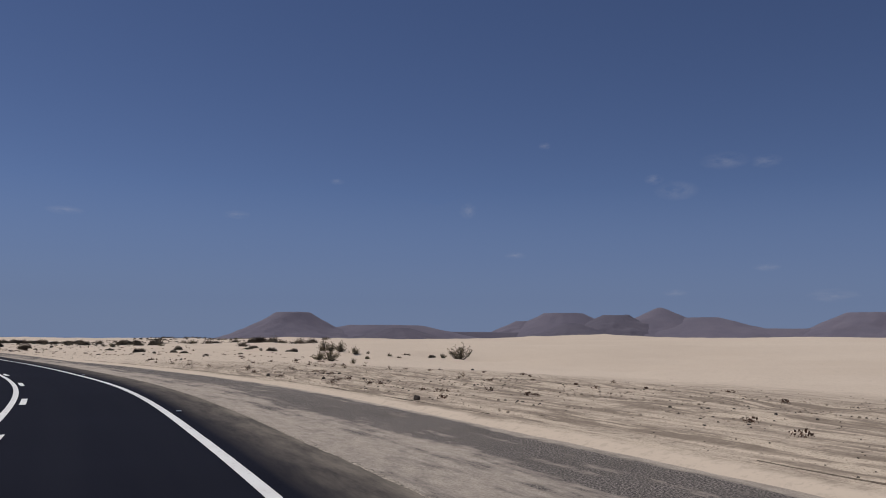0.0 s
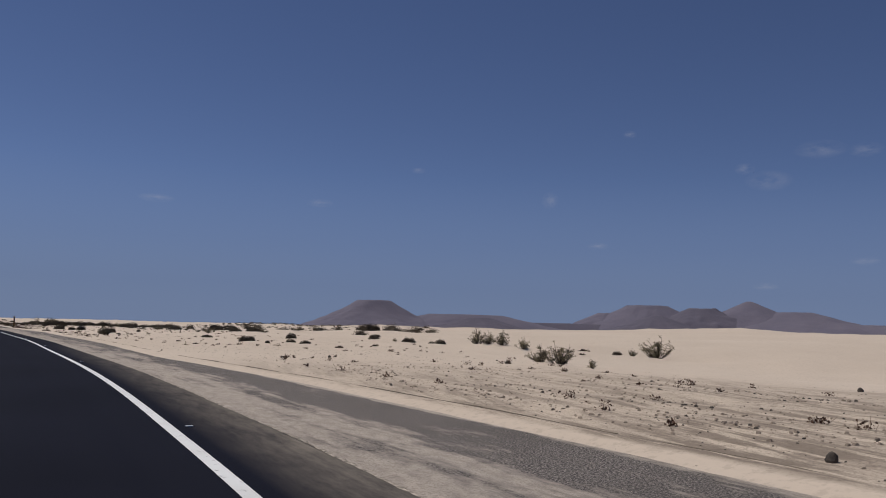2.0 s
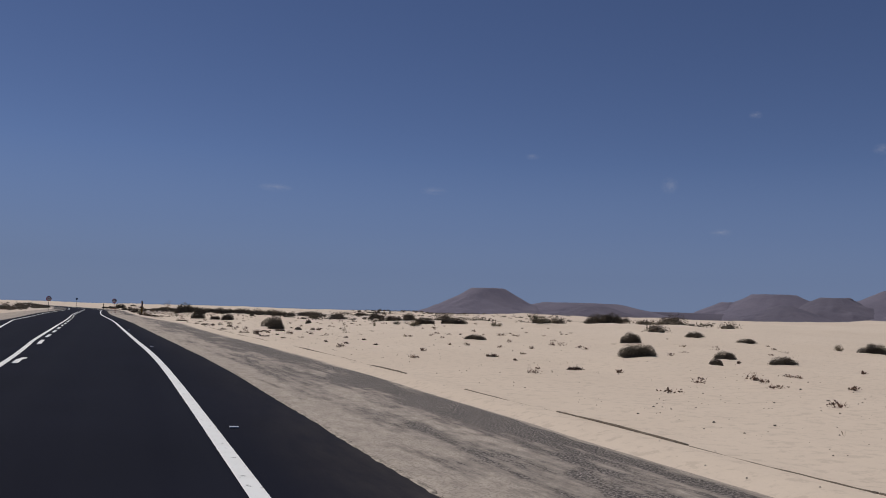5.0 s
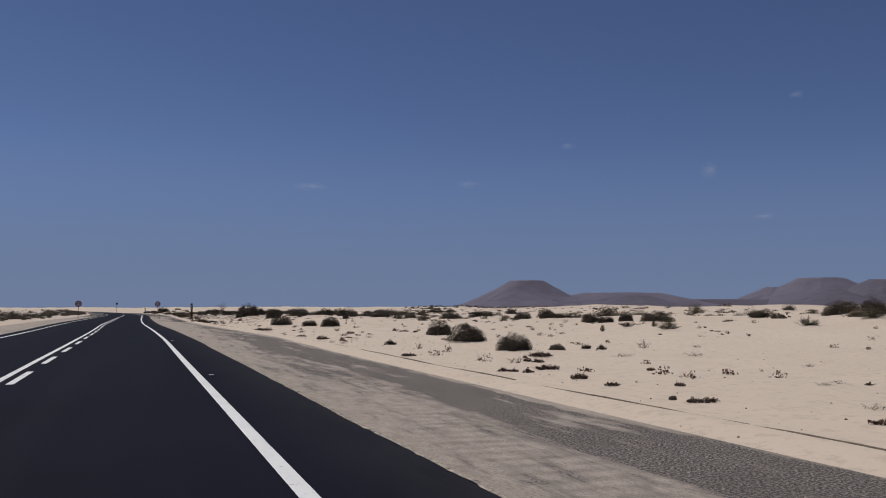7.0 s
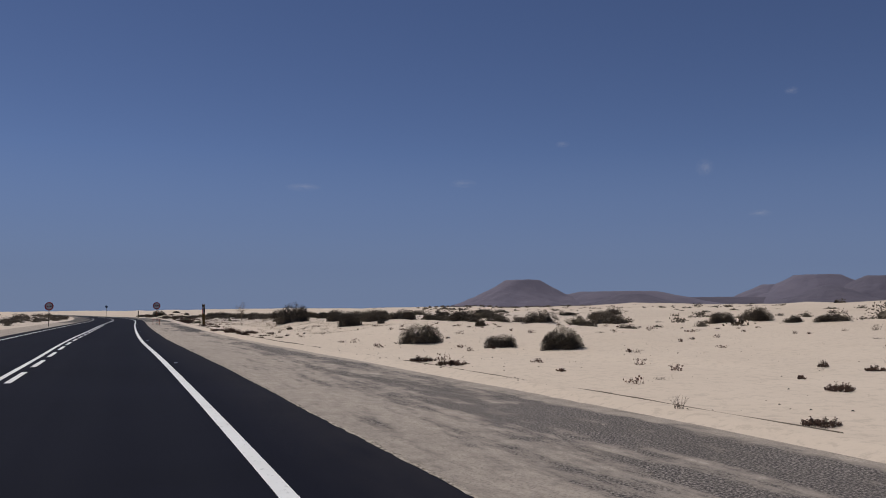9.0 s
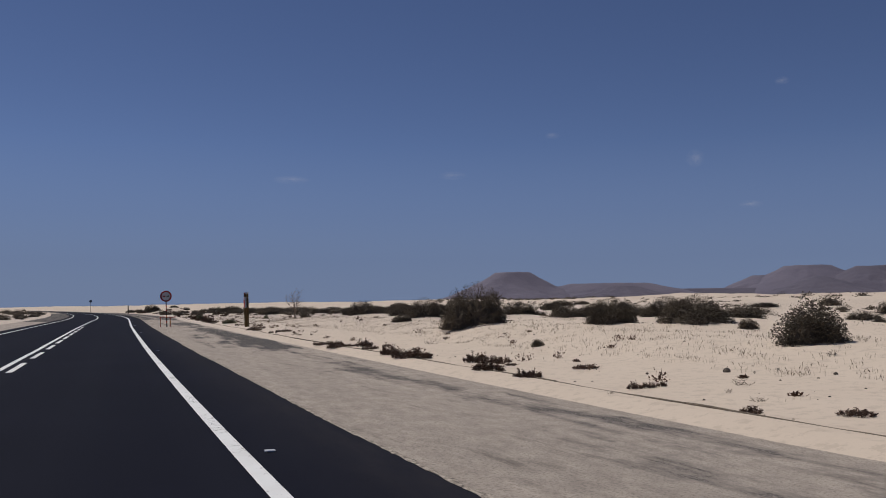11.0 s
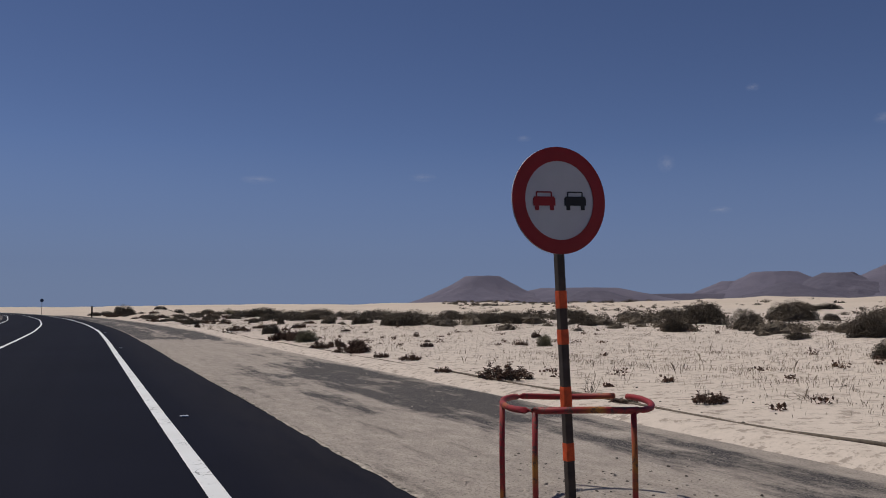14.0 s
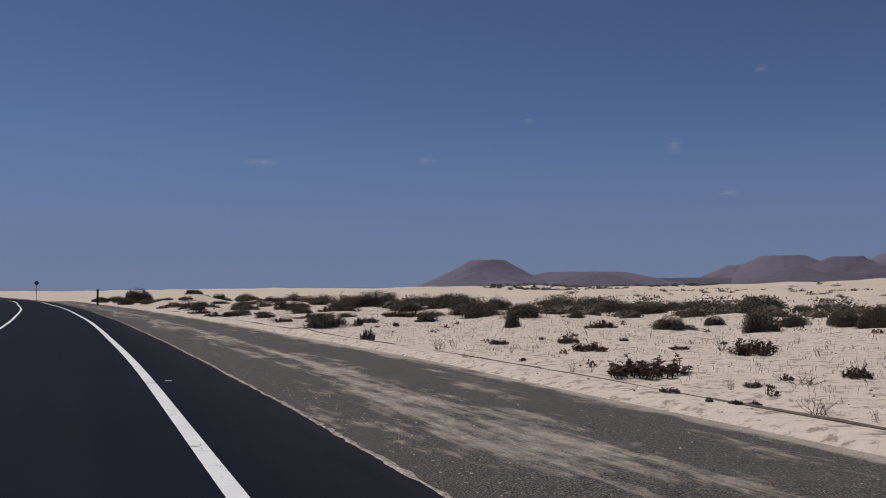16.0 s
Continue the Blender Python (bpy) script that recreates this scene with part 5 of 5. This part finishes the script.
# ---------------------------------------------------------------- half-buried timber edging between lay-by and dunes
def edging():
    grey = plain("weathered_timber", (0.135, 0.108, 0.082), 0.95, 0, 0.35, 14)
    thing = tagged(new("edging"), "half-buried weathered timber edging along the sand", "edging", kind="structure")
    r = random.Random(3)
    s = -12.0
    while s < 330:
        length = r.uniform(2.2, 5.5)
        pts, v, f = [], [], []
        sink = r.choice((0.0, 0.004, 0.010, 0.016)) + (0.004 if s > 185 else 0.012)
        for i in range(13):
            q = s + length * i / 12
            x, y = road_at(q, 5.50 + float(wander(q)) + 0.08 * math.sin(q * 0.21) + 0.04 * math.sin(q * 0.83) + r.uniform(-0.008, 0.008))
            pts.append(Vector((x, y, float(ground_height([(x, y)])[0]) + 0.014 - sink + 0.008 * math.sin(q * 1.3 + 2) + r.uniform(-0.004, 0.004))))
        tube(v, f, pts, r.uniform(0.017, 0.023), r.uniform(0.016, 0.021), 7)
        if s > 170 or r.random() < 0.7:
            put_mesh("log", v, f, grey, thing, smooth=True)
        s += length + r.uniform(0.003, 0.05)


edging()


# ---------------------------------------------------------------- road signs
RED = plain("red_sheeting", (0.25, 0.011, 0.013), 0.45, 0, 0.12, 3)
WHITE = plain("white_sheeting", (0.46, 0.47, 0.50), 0.45, 0, 0.06, 3)
BLACK = plain("black_sheeting", (0.012, 0.012, 0.014), 0.5, 0, 0.1, 3)
STEEL = plain("galvanised_steel", (0.16, 0.145, 0.125), 0.6, 0.5, 0.35, 9)
POST = plain("brown_steel", (0.060, 0.046, 0.037), 0.75, 0, 0.35, 9)
ORANGE = plain("orange_band", (0.60, 0.085, 0.02), 0.55, 0, 0.35, 14)


def disc(bm, r0, r1, y, thick, n=64):
    """A flat ring (or plate, with r0 = 0) facing -y."""
    loops = []
    for rad, yy in ((r1, y), (r1, y + thick), (r0, y + thick), (r0, y)):
        loops.append([bm.verts.new((rad * math.cos(math.tau * k / n), yy, rad * math.sin(math.tau * k / n))) for k in range(n)] if rad else None)
    for a, b in ((0, 1), (1, 2), (2, 3), (3, 0)):
        p, q = loops[a], loops[b]
        if p and q:
            for k in range(n):
                bm.faces.new((p[k], p[(k + 1) % n], q[(k + 1) % n], q[k]))
    if not r0:
        bm.faces.new(loops[0])
        bm.faces.new(loops[1][::-1])
    bmesh.ops.recalc_face_normals(bm, faces=bm.faces)
    return bm


def box(bm, x0, x1, y0, y1, z0, z1, bevel=0.0):
    g = bmesh.ops.create_cube(bm, size=1)
    for v in g["verts"]:
        v.co = Vector(((x0 + x1) / 2 + v.co.x * (x1 - x0), (y0 + y1) / 2 + v.co.y * (y1 - y0), (z0 + z1) / 2 + v.co.z * (z1 - z0)))
    if bevel:
        bmesh.ops.bevel(bm, geom=list({e for v in g["verts"] for e in v.link_edges}), offset=bevel, segments=2, affect="EDGES", profile=0.6)
    return bm


def car_shape(bm, cx, y, scale):
    """The rear view of a car as a flat cut-out: body, wheels and an open roof outline."""
    for x0, x1, z0, z1 in ((-1, 1, -0.42, 0.18), (-0.92, 0.92, 0.18, 0.30), (-0.85, -0.5, -0.78, -0.42), (0.5, 0.85, -0.78, -0.42),
                           (-0.72, -0.62, 0.30, 0.66), (0.62, 0.72, 0.30, 0.66), (-0.66, 0.66, 0.60, 0.70)):
        box(bm, cx + x0 * scale, cx + x1 * scale, y - 0.003, y, z0 * scale, z1 * scale)
    return bm


def no_overtaking_sign(x, y, yaw, centre, radius, post, bands, label, z):
    thing = new("road_sign")
    lift = pose(0, 0, centre)
    plate = part("plate", disc(bmesh.new(), 0, radius, 0.0, 0.012), WHITE, thing)
    part("rim", disc(bmesh.new(), radius * 0.735, radius, -0.006, 0.004), RED, plate, "dark red ring")
    part("red_car", car_shape(bmesh.new(), -radius * 0.335, -0.003, radius * 0.235), RED, plate, "red car symbol")
    part("black_car", car_shape(bmesh.new(), radius * 0.335, -0.003, radius * 0.235), BLACK, plate, "black car symbol")
    for side in (-1, 1):
        part("bracket", box(bmesh.new(), -0.06, 0.06, 0.0125, 0.0158, side * radius * 0.5 - 0.02, side * radius * 0.5 + 0.02), STEEL, plate)
    plate.matrix_basis = lift
    bm = box(bmesh.new(), -0.031, 0.031, 0.016, 0.072, -0.25, centre + radius * 0.6, 0.008)
    part("post", bm, POST, thing, "dark brown rectangular steel post")
    for z0, z1 in bands:
        part("band", box(bmesh.new(), -0.033, 0.033, 0.014, 0.074, z0, z1, 0.006), ORANGE, thing, "worn orange band")
    thing.matrix_basis = pose(x, y, z, 0, post, yaw)
    return tagged(thing, label, "road sign")


no_overtaking_sign(-124.96, 194.57, 36, 2.12, 0.39, -2.4, ((0.25, 0.38), (0.62, 0.78), (1.08, 1.19), (1.34, 1.47)), "round red-rimmed no-overtaking sign on a post with orange bands", 0.0)
no_overtaking_sign(-133.1, 187.4, 34, 2.08, 0.435, 0, (), "round red-rimmed no-overtaking sign on a plain post", 0.0)


def far_sign(x, y):
    thing = new("road_sign")
    back = plain("sign_back", (0.035, 0.06, 0.11), 0.6, 0.3, 0.2, 4)
    plate = part("plate", disc(bmesh.new(), 0, 0.42, 0.0, 0.02), back, thing)
    plate.matrix_basis = pose(0, 0, 3.45)
    part("post", box(bmesh.new(), -0.05, 0.05, 0.03, 0.11, -0.3, 3.6, 0.01), STEEL, thing)
    thing.matrix_basis = pose(x, y, 0.0, 0, 0, 38)
    return tagged(thing, "dark blue-grey round sign on a post far down the road", "road sign")


far_sign(-264.9, 372.6)


def guard_ring(x, y, z):
    """Ring of bent tube with one open joint on four legs round the sign's foot."""
    thing = new("sign_guard")
    v, f = [], []
    pts = []
    for k in range(47):
        a = radians(48 + 347 * k / 46)
        pts.append(Vector((0.53 * math.cos(a), 0.53 * math.sin(a), 0.66 + 0.012 * math.sin(3 * a))))
    tube(v, f, pts, 0.023, 0.023, 8)
    m, n, l, b = material("striped_tube", 0.55, 0, 0.3)
    c = ramp(n, l, noise_of(n, l, coords(n, l), 2.2, 2), (0.40, (0.27, 0.020, 0.026)), (0.55, (0.30, 0.040, 0.033)), (0.63, (0.40, 0.17, 0.03)))
    c = mix(n, l, ramp(n, l, noise_of(n, l, coords(n, l), 18, 5, 0.7), (0.52, 0.0), (0.62, 0.9)), c, (0.075, 0.048, 0.038))
    l.new(c, b.inputs["Base Color"])
    put_mesh("ring", v, f, m, thing, smooth=True)
    for a in (88, 175, 230, 307):
        v, f = [], []
        p = Vector((0.53 * math.cos(radians(a)), 0.53 * math.sin(radians(a)), 0))
        tube(v, f, [p + Vector((0, 0, -0.25)), p * 1.01 + Vector((0, 0, 0.3)), p + Vector((0, 0, 0.65))], 0.020, 0.020, 8)
        put_mesh("leg", v, f, m, thing, smooth=True)
    thing.matrix_basis = pose(x, y, z, 0, 0, 12)
    return tagged(thing, "chipped red and yellow tubular guard ring round a signpost", "guard ring")


guard_ring(-124.94, 194.62, 0.0)


def trail_post(x, y, yaw, tall):
    thing = new("trail_post")
    timber, n, l, b = material("brown_timber", 0.85, 0, 0.15)
    v = coords(n, l, (9, 9, 0.7))
    g = noise_of(n, l, v, 2.0, 6, 0.65)
    l.new(ramp(n, l, g, (0.3, (0.055, 0.036, 0.014)), (0.7, (0.135, 0.088, 0.036))), b.inputs["Base Color"])
    bump(n, l, b, g, 0.5, 0.01)
    w = 0.105
    part("post", box(bmesh.new(), -w, w, -w, w, -0.3, tall, 0.022), timber, thing)
    part("cap", box(bmesh.new(), -w - 0.006, w + 0.006, -w - 0.006, w + 0.006, tall - 0.105, tall + 0.006, 0.012), plain("cap_metal", (0.28, 0.30, 0.33), 0.5, 0.4, 0.3, 12), thing, "grey metal cap band")
    part("mark", box(bmesh.new(), -0.035, 0.03, -w - 0.010, -w - 0.0075, tall - 0.1, tall - 0.01), RED, thing, "small red mark")
    z0, z1 = tall - 0.95, tall - 0.29
    board = part("board", box(bmesh.new(), -w, w + 0.004, -w - 0.012, -w - 0.002, z0, z1, 0.003), WHITE, thing, "white sign board")
    orange = plain("orange_red", (0.58, 0.085, 0.045), 0.5, 0, 0.1, 4)
    part("stripe", box(bmesh.new(), -w + 0.002, -0.015, -w - 0.015, -w - 0.013, z0 + 0.005, z1 - 0.16), orange, board, "orange-red stripe")
    dot = part("dot", disc(bmesh.new(), 0.0, 0.036, -w - 0.015, 0.002, 28), orange, board, "orange-red dot")
    dot.matrix_basis = pose(-0.055, 0, z1 - 0.085)
    for k, (lean, long) in enumerate(((28, 1.0), (-32, 1.1), (18, 1.25), (-12, 0.8), (42, 1.0))):
        bm = box(bmesh.new(), -0.017 * long, 0.017 * long, -w - 0.0155, -w - 0.013, -0.008, 0.008)
        if k < 4:
            box(bm, -0.005, 0.009, -w - 0.0155, -w - 0.013, -0.022 * long, 0.024 * long)
        sym = part("symbol", bm, BLACK, board)
        sym.matrix_basis = pose(0.045, 0, z1 - 0.08 - 0.115 * k, 0, lean, 0)
    back = part("side_board", box(bmesh.new(), w + 0.002, w + 0.010, -w + 0.004, w, z0 + 0.02, z1, 0.003), WHITE, thing, "narrow white-edged side board")
    part("inset", box(bmesh.new(), w + 0.0105, w + 0.0125, -w + 0.014, w - 0.022, z0 + 0.035, z1 - 0.02), plain("dark_inset", (0.030, 0.021, 0.013), 0.8, 0, 0.3, 9), back, "dark brown inset panel")
    thing.matrix_basis = pose(x, y, float(ground_height([(x, y)])[0]), 0, -2.6, yaw)
    return tagged(thing, "square brown timber trail post with a white and orange board", "trail post")


trail_post(-116.66, 190.36, -19, 2.14)


def far_post(x, y):
    thing = new("marker_post")
    dark = plain("dark_timber", (0.06, 0.045, 0.03), 0.9, 0, 0.3, 10)
    part("post", box(bmesh.new(), -0.11, 0.11, -0.11, 0.11, -0.4, 1.85, 0.02), dark, thing)
    part("cap", box(bmesh.new(), -0.12, 0.12, -0.12, 0.12, 1.73, 1.87, 0.012), STEEL, thing)
    thing.matrix_basis = pose(x, y, float(ground_height([(x, y)])[0]), 0, 0, 30)
    return tagged(thing, "dark square timber post at the roadside", "post")


far_post(-206.8, 308.2)


# ---------------------------------------------------------------- road studs on the edge line
def stud(x, y, yaw):
    bm = box(bmesh.new(), -0.05, 0.05, -0.04, 0.04, 0.0, 0.014, 0.005)
    me = bpy.data.meshes.new("road_stud")
    bm.to_mesh(me)
    bm.free()
    me.materials.append(WHITE)
    ob = new("road_stud", me)
    ob.matrix_basis = pose(x, y, 0.003, 0, 0, yaw)
    return tagged(ob, "small white reflector stud on asphalt", "road stud", "studs along the edge line")


base_stud = stud(*road_at(17.6, 0.27), 25)
for s in np.arange(37.6, 340, 20.0):
    copy_thing(base_stud, pose(*road_at(s, 0.27), 0.003, 0, 0, 35))


# ---------------------------------------------------------------- thin clouds, far off, their brightness painted as emission
def cloud_material():
    m = bpy.data.materials.new("glowing_cloud")
    m.use_nodes = True
    n, l = m.node_tree.nodes, m.node_tree.links
    n.remove(n["Principled BSDF"])
    glow, clear, both = n.new("ShaderNodeEmission"), n.new("ShaderNodeBsdfTransparent"), n.new("ShaderNodeMixShader")
    # a set glow replaces the sunlight scattered in the vapour
    glow.inputs[0].default_value = (0.40, 0.40, 0.46, 1)
    v = coords(n, l)
    fall = ramp(n, l, away_from(n, l, v, 0, 0), (0.0, 1.0), (0.5, 0.45), (0.98, 0.0))
    info = n.new("ShaderNodeObjectInfo")
    add = n.new("ShaderNodeVectorMath")
    add.operation = "ADD"
    l.new(v, add.inputs[0])
    l.new(info.outputs["Location"], add.inputs[1])
    wisp = noise_of(n, l, add.outputs[0], 1.3, 5, 0.6)
    l.new(number(n, l, "MULTIPLY", number(n, l, "MULTIPLY", fall, ramp(n, l, wisp, (0.34, 0.0), (0.85, 1.0))), 0.36), both.inputs[0])
    l.new(clear.outputs[0], both.inputs[1])
    l.new(glow.outputs[0], both.inputs[2])
    l.new(both.outputs[0], n["Material Output"].inputs[0])
    return m


CLOUD = cloud_material()


def cloud(azimuth, elevation, wide, tall):
    """A thin lens of vapour; angles and sizes in degrees as seen from the road."""
    a, e, dist = radians(azimuth), radians(elevation), 4300
    r = random.Random(int(azimuth * 50))
    v, f = [(0, 0, 0)], []
    for i in range(1, 5):
        for k in range(24):
            t = math.tau * k / 24
            v.append((math.cos(t) * i / 4, math.sin(t) * i / 4, 0.12 * (1 - (i / 4) ** 2) * r.uniform(0.6, 1)))
    for k in range(24):
        f.append((0, 1 + k, 1 + (k + 1) % 24))
        for i in range(3):
            p, q = 1 + i * 24 + k, 1 + i * 24 + (k + 1) % 24
            f.append((p, p + 24, q + 24, q))
    ob = put_mesh("cloud", v, f, CLOUD, smooth=True)
    eye = Vector((MID[0], MID[1], 1))
    c = eye + dist * Vector((-math.sin(a) * math.cos(e), math.cos(a) * math.cos(e), math.sin(e)))
    k = dist * math.tan(radians(1)) * 0.8
    ob.matrix_basis = look(c, eye) @ Matrix.Diagonal((wide * k, tall * k, k, 1))
    return tagged(ob, "thin faint white wisp of cloud with painted glow", "cloud", "wisps of cloud", "structure")


for azimuth, elevation, wide, tall in ((-19.6, 12.1, 2.1, 0.8), (-22.2, 11.9, 1.4, 0.6), (-16.5, 10.3, 2.0, 0.9), (-15.0, 11.1, 0.9, 0.5), (-2.2, 9.2, 0.8, 0.8),
                                       (13.8, 8.6, 1.3, 0.4), (24.6, 8.3, 1.6, 0.4), (-5.5, 6.1, 1.0, 0.35), (-16.2, 3.5, 1.1, 0.35), (-25.8, 3.2, 2.2, 0.6),
                                       (-22.0, 5.1, 1.2, 0.4), (-7.6, 13.6, 0.6, 0.35), (7.0, 11.1, 0.7, 0.3)):
    cloud(azimuth, elevation, wide, tall)
